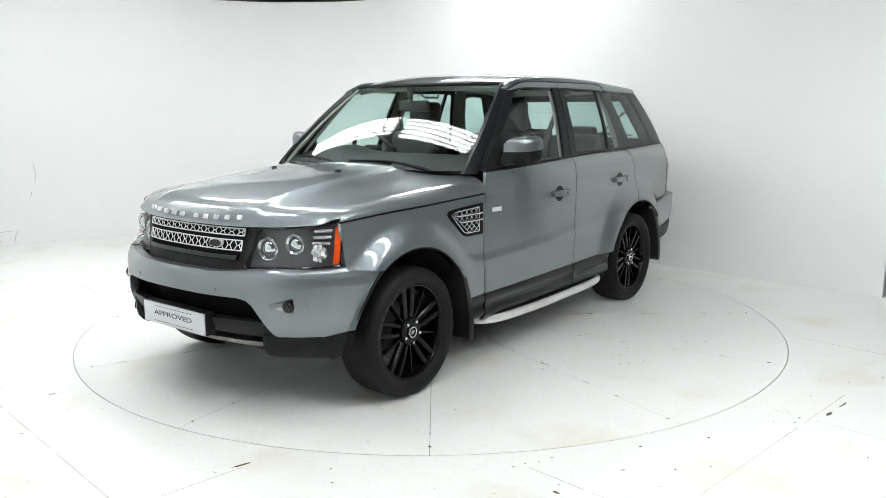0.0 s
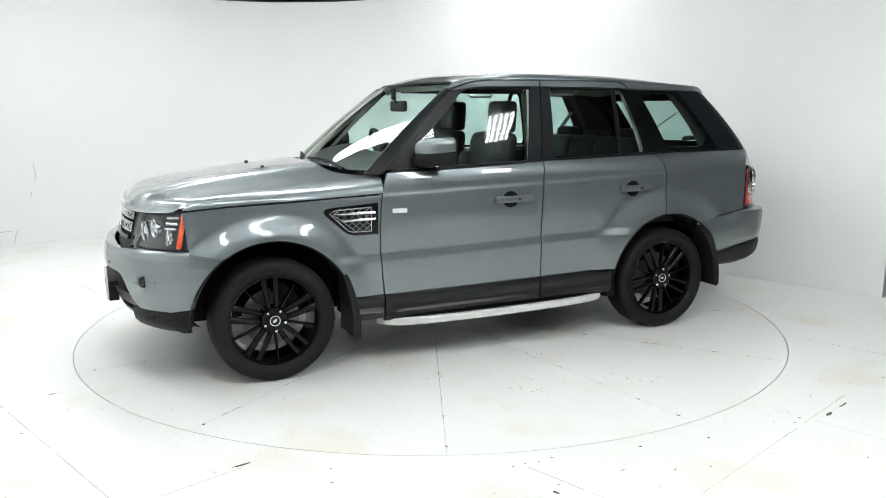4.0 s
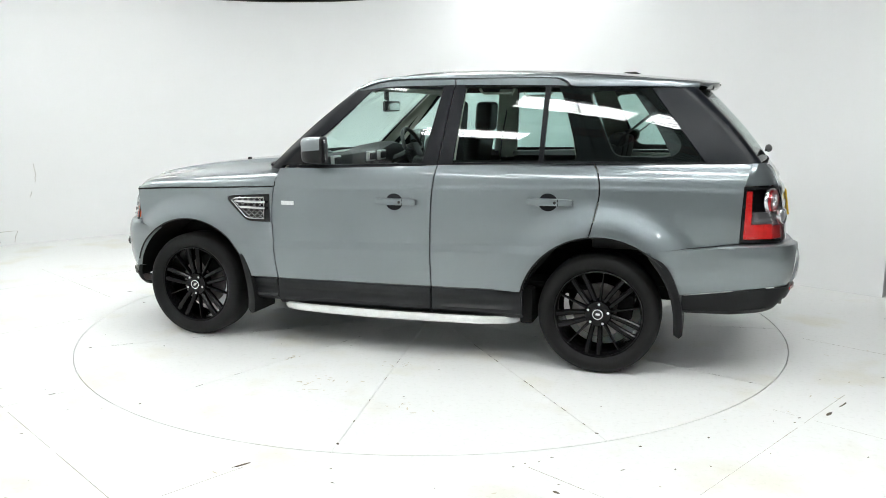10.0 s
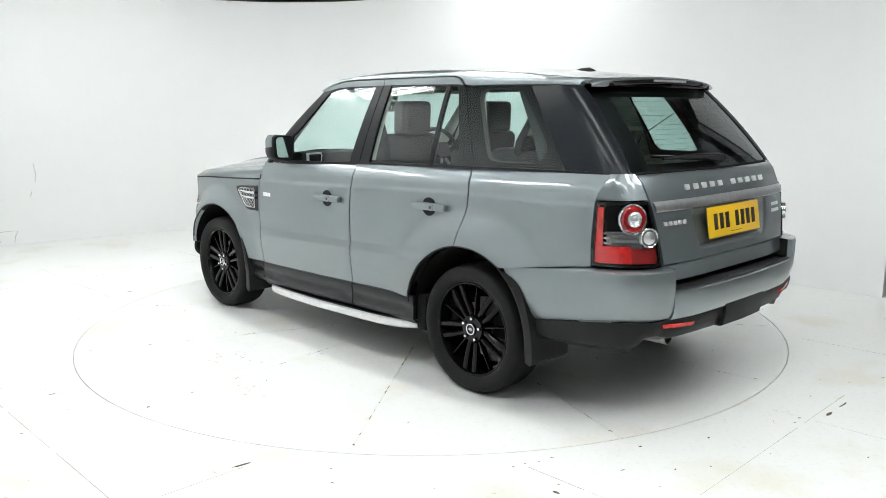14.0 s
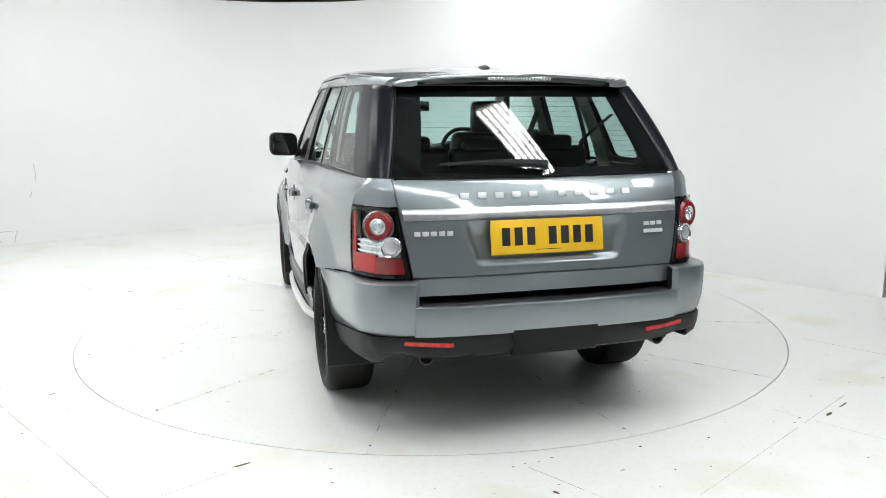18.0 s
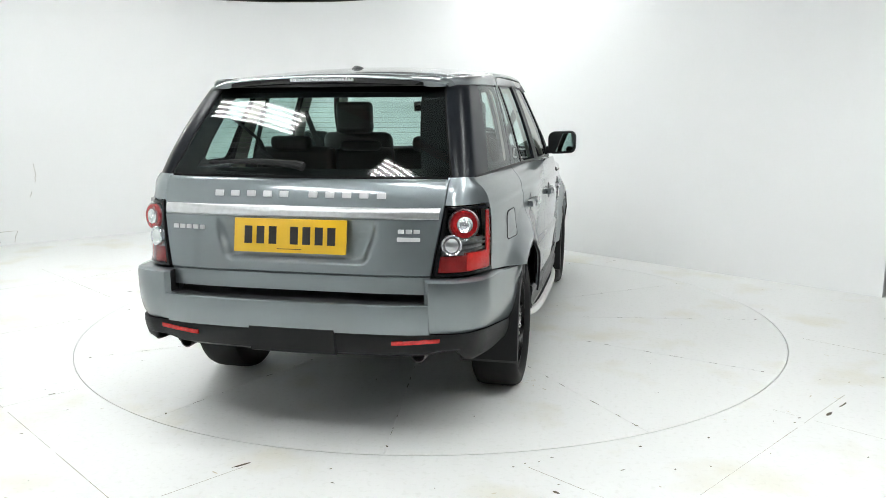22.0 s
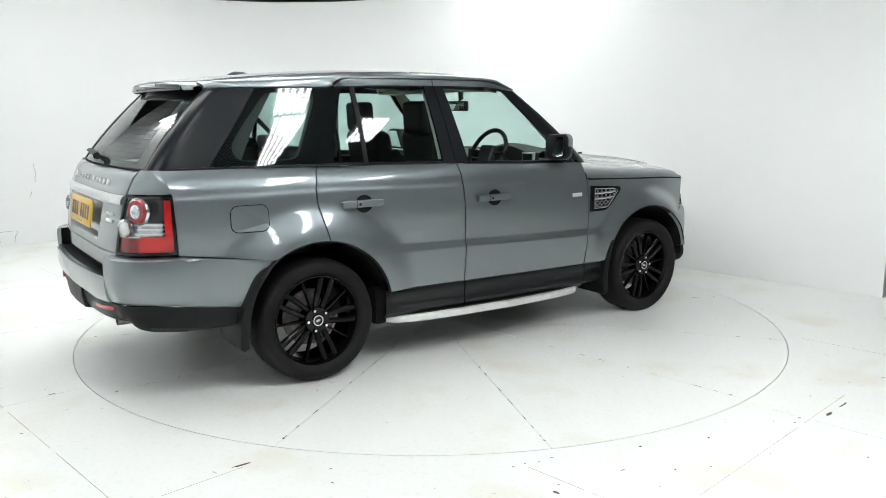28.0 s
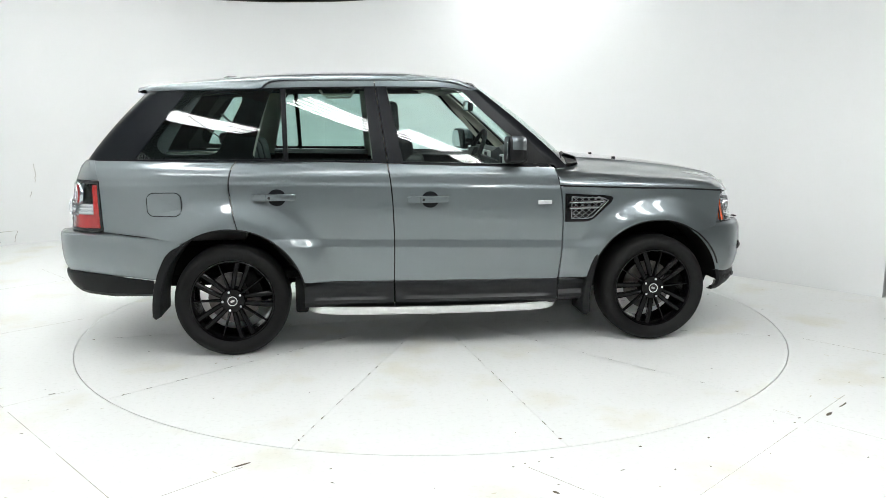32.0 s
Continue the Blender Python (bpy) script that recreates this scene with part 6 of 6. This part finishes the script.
for s in (1, -1):
    out = (-1, s, 0)
    tl = part("tail_lamp", grid_bm(tail_grid(0, 1, 0.803, 1.104, -0.048, s, 24, 14), out, (0.02, -s * 0.02, 0)), GLOSS, car, "red and clear tail lamp in a black frame")
    ob = part("tail_lens", grid_bm(tail_grid(0.02, 0.98, 0.808, 1.100, 0.0, s, 24, 14), out), LENS, tl)
    ob.visible_shadow = False
    for u0, u1, z0, z1 in ((0, 0.035, 0.803, 1.104), (0.962, 1.0, 0.803, 1.104), (0, 1, 0.803, 0.814), (0, 1, 1.092, 1.104)):
        part("lamp_frame", grid_bm(tail_grid(u0, u1, z0, z1, 0.002, s, 14 if u1 - u0 > 0.5 else 4, 6), out, (0.012, -s * 0.012, 0)), GLOSS, tl)
    part("red_strip", grid_bm(tail_grid(0.84, 0.962, 0.900, 1.082, -0.006, s, 8, 12), out, (0.006, -s * 0.006, 0)), RED, tl, "red vertical lens")
    part("red_band", grid_bm(tail_grid(0.44, 0.962, 0.818, 0.899, -0.006, s, 14, 5), out, (0.006, -s * 0.006, 0)), RED, tl, "bright red lower lens")
    part("red_band", grid_bm(tail_grid(0.04, 0.438, 0.818, 0.890, -0.007, s, 10, 5), out, (0.006, -s * 0.006, 0)), DULL_RED, tl, "dull red lower lens")
    for z in (0.912, 0.936, 0.958):
        part("band_rib", grid_bm(tail_grid(0.30, 0.83, z - 0.004, z + 0.004, -0.012, s, 10, 3), out, (0.006, -s * 0.006, 0)), CHROME, tl)
    part("clear_band", grid_bm(tail_grid(0.06, 0.79, 0.890, 0.965, -0.020, s, 14, 5), out, (0.006, -s * 0.006, 0)), CLEAR, tl, "clear reflector")

    def lamp_round(c, rings):
        n = Vector((-0.90, s * 0.44, 0.06)).normalized()
        b = Vector((0.06, 0, 1)).cross(n).cross(n).normalized() * -1.0
        a = b.cross(n)
        m = Matrix(((a.x, n.x, b.x, c[0]), (a.y, n.y, b.y, s * c[1]), (a.z, n.z, b.z, c[2]), (0, 0, 0, 1)))
        for nm, prof, mt, lb in rings:
            part(nm, lathe_bm(prof, 30, "y"), mt, tl, lb).matrix_basis = m

    lamp_round((-2.285, 0.763, 1.026), [("lamp_rim", [(-0.012, 0.072), (0.002, 0.072), (0.006, 0.070), (0.004, 0.066)], LAMP_RING, "clear rim"),
                             ("red_ring", [(-0.010, 0.0655), (0.010, 0.063), (0.016, 0.058), (0.018, 0.048), (0.014, 0.037)], RED_RING, "red ring"),
                             ("lamp_eye", [(0.004, 0.037), (0.019, 0.036), (0.016, 0.029), (0.020, 0.024), (0.015, 0.018), (0.018, 0.013)], CLEAR, "clear lamp eye"),
                             ("eye_ring", [(0.014, 0.013), (0.019, 0.011), (0.016, 0.008), (0.020, 0.003)], LAMP_RING, "")])
    lamp_round((-2.338, 0.716, 0.940), [("lamp_rim", [(-0.004, 0.047), (0.014, 0.047), (0.018, 0.044), (0.014, 0.039)], LAMP_RING, "clear rim"),
                             ("lamp_eye", [(0.0, 0.036), (0.012, 0.035), (0.018, 0.022), (0.020, 0.006)], SILVER, "round reversing lamp")])
    # reflector, exhaust, sensors in the lower bumper
    g = np.zeros((8, 3, 3))
    for i, y in enumerate(np.linspace(0.47, 0.68, 8)):
        xb = float(np.interp(y, [p[1] for p in spline(BUMP_R, 60)][::-1], [p[0] for p in spline(BUMP_R, 60)][::-1]))
        for j, z in enumerate((0.500, 0.509, 0.518)):
            g[i, j] = (xb + 0.022 - 0.002, s * y, z + (y - 0.46) * 0.06)
    part("rear_reflector", grid_bm(g, (-1, 0, 0), (0.02, 0, 0)), RED, car, "red reflector strip")
    part("exhaust_tip", lathe_bm([(-2.385, 0.033), (-2.385, 0.029), (-2.30, 0.029), (-2.12, 0.027), (-2.12, 0.033)], 24, "x", centre=(0, s * 0.575, 0.440), closed=True), STEEL, car, "metal tail pipe")

plate = part("rear_plate", box_bm(-0.005, 0.005, -0.270, 0.270, -0.079, 0.075, 0.003), YELLOW, car, "yellow plate with dark bars")
plate.matrix_basis = Matrix.Translation((-2.405, 0.014, 0.972)) @ Euler((0, radians(9), 0)).to_matrix().to_4x4()
for k in range(7):
    y = -0.200 + 0.400 * (k + (0.75 if k > 2 else 0)) / 6.75
    part("plate_bar", box_bm(-0.0058, -0.004, -y - 0.019, -y + 0.019, -0.040, 0.040), INK, plate, smooth=False)
part("plate_rule", box_bm(-0.0058, -0.004, -0.06, 0.06, -0.063, -0.060), INK, plate, smooth=False)
# silver strip
g = np.array([[(rear_x(v * gate_half(z), z) - o, v * gate_half(z), z) for z, o in ((1.052, 0.002), (1.058, 0.010), (1.078, 0.013), (1.094, 0.010), (1.102, 0.002))] for v in np.linspace(-0.985, 0.985, 31)])
gate = bpy.data.objects["tailgate"]
part("tailgate_strip", grid_bm(g, (-1, 0, 0)), SILVER, gate, "bright silver strip")
for k in range(10):
    y = 0.385 - 0.785 * (k + (0.75 if k > 4 else 0)) / 9.75
    part("tailgate_mark", box_bm(-0.004, 0.004, -0.021, 0.021, -0.014, 0.014, 0.003), MARK, gate, "small plain silver bar").matrix_basis = Matrix.Translation((rear_x(y, 1.153) - 0.003, y, 1.153)) @ Euler((0, radians(18), 0)).to_matrix().to_4x4()
for k in range(5):
    y = 0.606 - 0.036 * k
    part("tailgate_mark", box_bm(-0.003, 0.003, -0.0135, 0.0135, -0.010, 0.010, 0.002), MARK, gate, "small plain silver bar").matrix_basis = Matrix.Translation((rear_x(y, 0.995) - 0.002, y, 0.995)) @ Euler((0, radians(8), radians(-5))).to_matrix().to_4x4()
for k in range(3):
    y = -0.497 - 0.035 * k
    part("tailgate_mark", box_bm(-0.003, 0.003, -0.0135, 0.0135, -0.009, 0.009, 0.002), MARK, gate, "small plain silver bar").matrix_basis = Matrix.Translation((rear_x(y, 1.0) - 0.002, y, 1.0)) @ Euler((0, radians(8), radians(5))).to_matrix().to_4x4()
part("tailgate_mark", box_bm(-0.003, 0.003, -0.052, 0.052, -0.009, 0.009, 0.002), MARK, gate, "small plain silver bar").matrix_basis = Matrix.Translation((rear_x(-0.53, 0.965) - 0.002, -0.532, 0.965)) @ Euler((0, radians(8), radians(5))).to_matrix().to_4x4()
# rear wiper
part("rear_wiper", tube_bm([(-2.305, -0.02, 1.275), (-2.300, 0.02, 1.285), (-2.292, 0.20, 1.296), (-2.275, 0.34, 1.294), (-2.255, 0.475, 1.288)], [0.022, 0.020, 0.014, 0.010, 0.006], 8), TRIM, car)
# brake lamp under the spoiler edge
lamp_z = soft(-1.99, ROOF_Z) + 0.030
bl = part("brake_lamp", box_bm(-1.9945, -1.970, -0.165, 0.165, lamp_z - 0.025, lamp_z - 0.0085, 0.003), CLEAR, car, "row of small clear brake lights")
for k in range(22):
    part("brake_diode", box_bm(-1.9965, -1.992, -0.156 + k * 0.01486 - 0.0045, -0.156 + k * 0.01486 + 0.0045, lamp_z - 0.0215, lamp_z - 0.012), SILVER, bl, smooth=False)
part("spoiler_underside", box_bm(-1.955, -1.82, -0.50, 0.50, 1.640, 1.662, 0.006), GLOSS, car)
# roof aerial
bm = bmesh.new()
rings = []
for x, w, h in ((-1.30, 0.006, 0.004), (-1.34, 0.022, 0.016), (-1.40, 0.034, 0.034), (-1.46, 0.036, 0.042), (-1.50, 0.030, 0.030), (-1.52, 0.02, 0.01)):
    zb = soft(x, ROOF_Z) + 0.008
    rings.append([bm.verts.new((x, w * math.cos(a), zb + h * math.sin(a))) for a in np.linspace(0, math.pi, 9)])
for a, b in zip(rings, rings[1:]):
    for k in range(8):
        bm.faces.new((a[k], a[k + 1], b[k + 1], b[k]))
bm.faces.new(rings[0])
bm.faces.new(rings[-1])
bmesh.ops.recalc_face_normals(bm, faces=bm.faces[:])
part("roof_aerial", bm, TRIM, car)
# shallow vents in the black bumper lip
for s in (1, -1):
    for y, w in ((0.70, 0.085), (0.80, 0.10)):
        slope = (front_x(y + 0.01) - front_x(y - 0.01)) / 0.02
        n = Vector((1.0, -slope * s, 0)).normalized()
        t = Vector((0, 0, 1)).cross(n)
        oval = [(w / 2 * math.cos(a), 0.017 * math.sin(a) + 0.006 * math.cos(a) * s) for a in np.linspace(0, 2 * math.pi, 21)[:-1]]
        part("lip_vent", prism_bm(oval, 0.012, axes((front_x(y) - 0.040, s * y, 0.385), tuple(t), (0, 0, 1), tuple(n)), 0.003), TRIM, car)


# ---- inside of the car ----
def rounded_block(name, x0, x1, y0, y1, z0, z1, r, material, parent, lean=0.0, label=""):
    bm = box_bm(x0, x1, y0, y1, z0, z1, r, 4)
    for v in bm.verts:
        v.co.x -= (v.co.z - z0) * lean
    return part(name, bm, material, parent, label, sharp=60)


def front_seat(y):
    st = rounded_block("front_seat", -0.30, 0.22, y - 0.25, y + 0.25, 0.72, 0.90, 0.06, LEATHER, car, label="black leather seat")
    rounded_block("backrest", -0.28, -0.13, y - 0.25, y + 0.25, 0.85, 1.375, 0.075, LEATHER, st, 0.16)
    for sg in (1, -1):
        rounded_block("bolster", -0.22, -0.08, y + sg * 0.205 - 0.045, y + sg * 0.205 + 0.045, 0.90, 1.24, 0.04, LEATHER, st, 0.16)
        part("headrest_post", tube_bm([(-0.30, y + sg * 0.06, 1.30), (-0.31, y + sg * 0.06, 1.42)], 0.007, 6), CHROME, st)
    rounded_block("headrest", -0.40, -0.28, y - 0.125, y + 0.125, 1.365, 1.585, 0.045, LEATHER, st, 0.06)
    rounded_block("seat_base", -0.28, 0.18, y - 0.21, y + 0.21, 0.46, 0.73, 0.03, DASH, st)
    rounded_block("armrest", -0.16, 0.12, y - math.copysign(0.29, y) * 1.0 - 0.03, y - math.copysign(0.29, y) + 0.03, 1.02, 1.07, 0.02, LEATHER, st)


front_seat(0.40)
front_seat(-0.40)
bench = rounded_block("rear_bench", -1.30, -0.80, -0.66, 0.66, 0.72, 0.92, 0.06, LEATHER, car, label="black leather rear bench")
for y, w in ((0.42, 0.24), (-0.42, 0.24), (0.0, 0.17)):
    rounded_block("backrest", -1.34, -1.18, y - w, y + w, 0.88, 1.32, 0.06, LEATHER, bench, 0.20)
    rounded_block("headrest", -1.46, -1.36, y - 0.115, y + 0.115, 1.30, 1.385 if y else 1.36, 0.038, LEATHER, bench, 0.1)
# dashboard, wheel, console
xs = np.linspace(-0.78, 0.78, 21)
prof = [(0.74, 1.160), (0.64, 1.205), (0.52, 1.235), (0.43, 1.242), (0.395, 1.225), (0.39, 1.15), (0.44, 0.98), (0.42, 0.80)]
g = np.zeros((21, len(prof), 3))
for i, y in enumerate(xs):
    hump = 0.045 * math.exp(-((y + 0.41) / 0.18) ** 2)
    for j, (x, z) in enumerate(prof):
        g[i, j] = (x + 0.08 * (1 - (y / 0.8) ** 2) * (1 if j < 2 else 0.3), y, z + (hump if 1 <= j <= 4 else 0))
dash = part("dashboard", grid_bm(g, (-1, 0, 0.5)), DASH, car)
for y in (0.68, 0.10, -0.10, -0.68):
    part("air_vent", box_bm(0.376, 0.405, y - 0.060, y + 0.060, 1.160, 1.232, 0.008), STEP_EDGE, dash, "silver-framed air vent")
    part("vent_slot", box_bm(0.371, 0.385, y - 0.049, y + 0.049, 1.171, 1.221, 0.006), INK, dash)
rounded_block("centre_stack", 0.36, 0.46, -0.13, 0.13, 0.80, 1.06, 0.02, DASH, dash)
rounded_block("console", -0.30, 0.42, -0.12, 0.12, 0.52, 0.88, 0.04, DASH, car)
th = [2 * math.pi * k / 36 for k in range(37)]
wc, tilt = Vector((0.235, -0.41, 1.210)), radians(24)
def wheel_pt(a, r):
    return wc + Vector((math.sin(tilt) * -r * math.sin(a) * -1.0, r * math.cos(a), math.cos(tilt) * r * math.sin(a)))
sw = part("steering_wheel", tube_bm([wheel_pt(a, 0.185) for a in th], 0.016, 8), LEATHER, car)
part("wheel_boss", box_bm(-0.03, 0.03, -0.075, 0.075, -0.065, 0.065, 0.02, 3), DASH, sw).matrix_basis = Matrix.Translation(wc) @ Euler((0, tilt, 0)).to_matrix().to_4x4()
for a in (radians(8), radians(172), radians(250), radians(290)):
    part("wheel_spoke", tube_bm([wheel_pt(a, 0.05), wheel_pt(a, 0.18)], 0.013, 6), SILVER if a > 3.2 else DASH, sw)
part("steering_column", tube_bm([wc, wc + Vector((0.25, 0, -0.10))], 0.035, 8), DASH, sw)
# mirror, lining, trims
im = rounded_block("interior_mirror", 0.245, 0.280, -0.130, 0.130, 1.515, 1.590, 0.016, DASH, car)
part("mirror_face", box_bm(0.2405, 0.2455, -0.117, 0.117, 1.524, 1.581, 0.002), MIRROR, im)
part("mirror_stem", tube_bm([(0.27, 0, 1.57), (0.30, 0, 1.61), (0.30, 0, 1.675)], 0.020, 8), DASH, im)
g = np.array([[(x + 0.115 * (1 - v * v) * max(0, 1 - (0.14 - x) / 0.5), v * (roof_w(x) - 0.01), soft(x, ROOF_Z) - 0.035 - 0.018 * v ** 4) for v in np.linspace(-1, 1, 17)] for x in np.linspace(0.11, -1.84, 30)])
part("roof_lining", grid_bm(g, (0, 0, -1)), IVORY, car, "ivory headlining")
front = g[0]
g = np.array([[Vector(p) * (1 - k) + Vector(screen_point(p[1] / np.polyval(WS_WIDE, 1.69), 1.690, -0.018)) * k for k in (0.0, 0.5, 1.0)] for p in front])
part("header_trim", grid_bm(g, (1, 0, -1)), IVORY, car, "ivory headlining edge")
for s in (1, -1):
    rounded_block("sun_visor", -0.06, 0.12, min(s * 0.12, s * 0.52), max(s * 0.12, s * 0.52), 1.660, 1.672, 0.005, IVORY, car)
    part("grab_handle", tube_bm([(-0.58, s * 0.63, 1.655), (-0.60, s * 0.615, 1.625), (-0.78, s * 0.615, 1.625), (-0.80, s * 0.63, 1.655)], 0.009, 6), IVORY, car)

    def trim(name, pts_a, pts_b, material, off, n=14):
        a, b = spline(pts_a, n), spline(pts_b, n)
        gg = np.stack([a, (a + b) / 2, b], 1)
        return part(name, grid_bm(side_sheet(gg, glass_y, s, off), (0, -s, 0)), material, car)
    trim("pillar_trim", [(0.60, 1.16), (0.40, 1.40), (0.16, 1.66)], [(0.58, 1.16), (0.375, 1.38), (0.13, 1.65)], IVORY, -0.035)
    trim("pillar_trim", [(-0.29, 1.15), (-0.375, 1.68)], [(-0.48, 1.15), (-0.52, 1.68)], IVORY, -0.04)
    trim("pillar_trim", [(-1.225, 1.18), (-1.17, 1.42), (-1.10, 1.66)], [(-1.40, 1.18), (-1.35, 1.42), (-1.26, 1.66)], IVORY, -0.045)
    trim("pillar_trim", [(-1.77, 1.21), (-1.66, 1.42), (-1.50, 1.65)], [(-2.20, 1.22), (-1.98, 1.46), (-1.74, 1.63)], DASH, -0.03)
    # trims that close the doors' tops
    trim("window_trim", [(-0.05, 1.70), (-1.14, 1.70)], [(-0.02, 1.655), (-1.10, 1.655)], DASH, -0.03)
    for x0, x1 in ((0.62, -0.34), (-0.46, -1.22)):
        zl = 0.55 if x0 > 0 else 0.86
        g = coons([(x0, zl), (x1, zl + 0.03)], [(x0, 1.16), (x1, 1.20)], [(x0, zl), (x0, 1.16)], [(x1, zl + 0.03), (x1, 1.20)], 10, 8, (False,) * 4)
        part("door_card", grid_bm(side_sheet(g, side_y, s, -0.10), (0, -s, 0)), DASH, car)
        zt = 1.175
        g = np.array([[(x, s * yy, zz) for yy, zz in ((glass_y(x, 1.2) - 0.012, zt + (0.62 - x) * 0.02), (glass_y(x, 1.2) - 0.06, zt + 0.004 + (0.62 - x) * 0.02), (glass_y(x, 1.2) - 0.11, zt - 0.03 + (0.62 - x) * 0.02))] for x in np.linspace(x0, x1, 10)])
        part("door_sill_top", grid_bm(g, (0, 0, 1)), DASH, car)
        part("pull_handle", box_bm((x0 + x1) / 2 - 0.1, (x0 + x1) / 2 + 0.1, min(s * 0.79, s * 0.83), max(s * 0.79, s * 0.83), 1.02, 1.05, 0.012), SILVER, car)
    # load space sides and seat belts
    g = np.array([[(x, s * (soft(x, BELT_W) - o), z) for z, o in ((1.20, 0.03), (1.19, 0.08), (0.86, 0.12))] for x in np.linspace(-1.28, -2.22, 12)])
    part("load_side_trim", grid_bm(g, (0, -s, 0)), IVORY, car)
    part("seat_belt", tube_bm([(-0.42, s * 0.74, 1.52), (-0.40, s * 0.66, 1.30), (-0.38, s * 0.62, 0.90)], 0.020, 4, flat=0.15), DASH, car)
    part("seat_belt", tube_bm([(-1.62, s * 0.69, 1.50), (-1.45, s * 0.60, 1.36), (-1.30, s * 0.55, 1.0)], 0.022, 4, flat=0.15), DASH, car)
part("load_floor", box_bm(-2.25, -1.30, -0.68, 0.68, 0.70, 0.76, 0.01), DASH, car)
part("load_cover", box_bm(-2.20, -1.42, -0.70, 0.70, 1.155, 1.170, 0.004), DASH, car)
part("cabin_floor", box_bm(-1.3, 0.75, -0.80, 0.80, 0.46, 0.50, 0.01), DARK, car)
part("bulkhead", box_bm(0.72, 0.78, -0.80, 0.80, 0.46, 1.13, 0.01), DARK, car)
part("engine_block", box_bm(0.80, 1.90, -0.55, 0.55, 0.55, 0.93, 0.04), DARK, car)
part("tailgate_lining", box_bm(-2.24, -2.21, -0.60, 0.60, 0.76, 1.20, 0.01), DASH, car)
# demister wires on the rear window
bm = bmesh.new()
for k in np.linspace(0.12, 0.90, 15):
    tube_bm([Vector(rear_glass(v, k)) + Vector((0.003, 0, 0)) for v in np.linspace(-0.86, 0.86, 13)], 0.0006, 3, bm)
part("demister_wires", bm, DASH, rear_window)


# ---- what moves ----
def motions():
    rows_t, rows_c = [], []
    for t in range(33):
        m = pose(0, 0, 0, 0, 0, turn(t))
        rows_t.append((float(t), m))
        rows_c.append((float(t), m @ pose(CAR_X, CAR_Y, CAR_Z)))
    walk(table, rows_t)
    walk(car, rows_c)


motions()
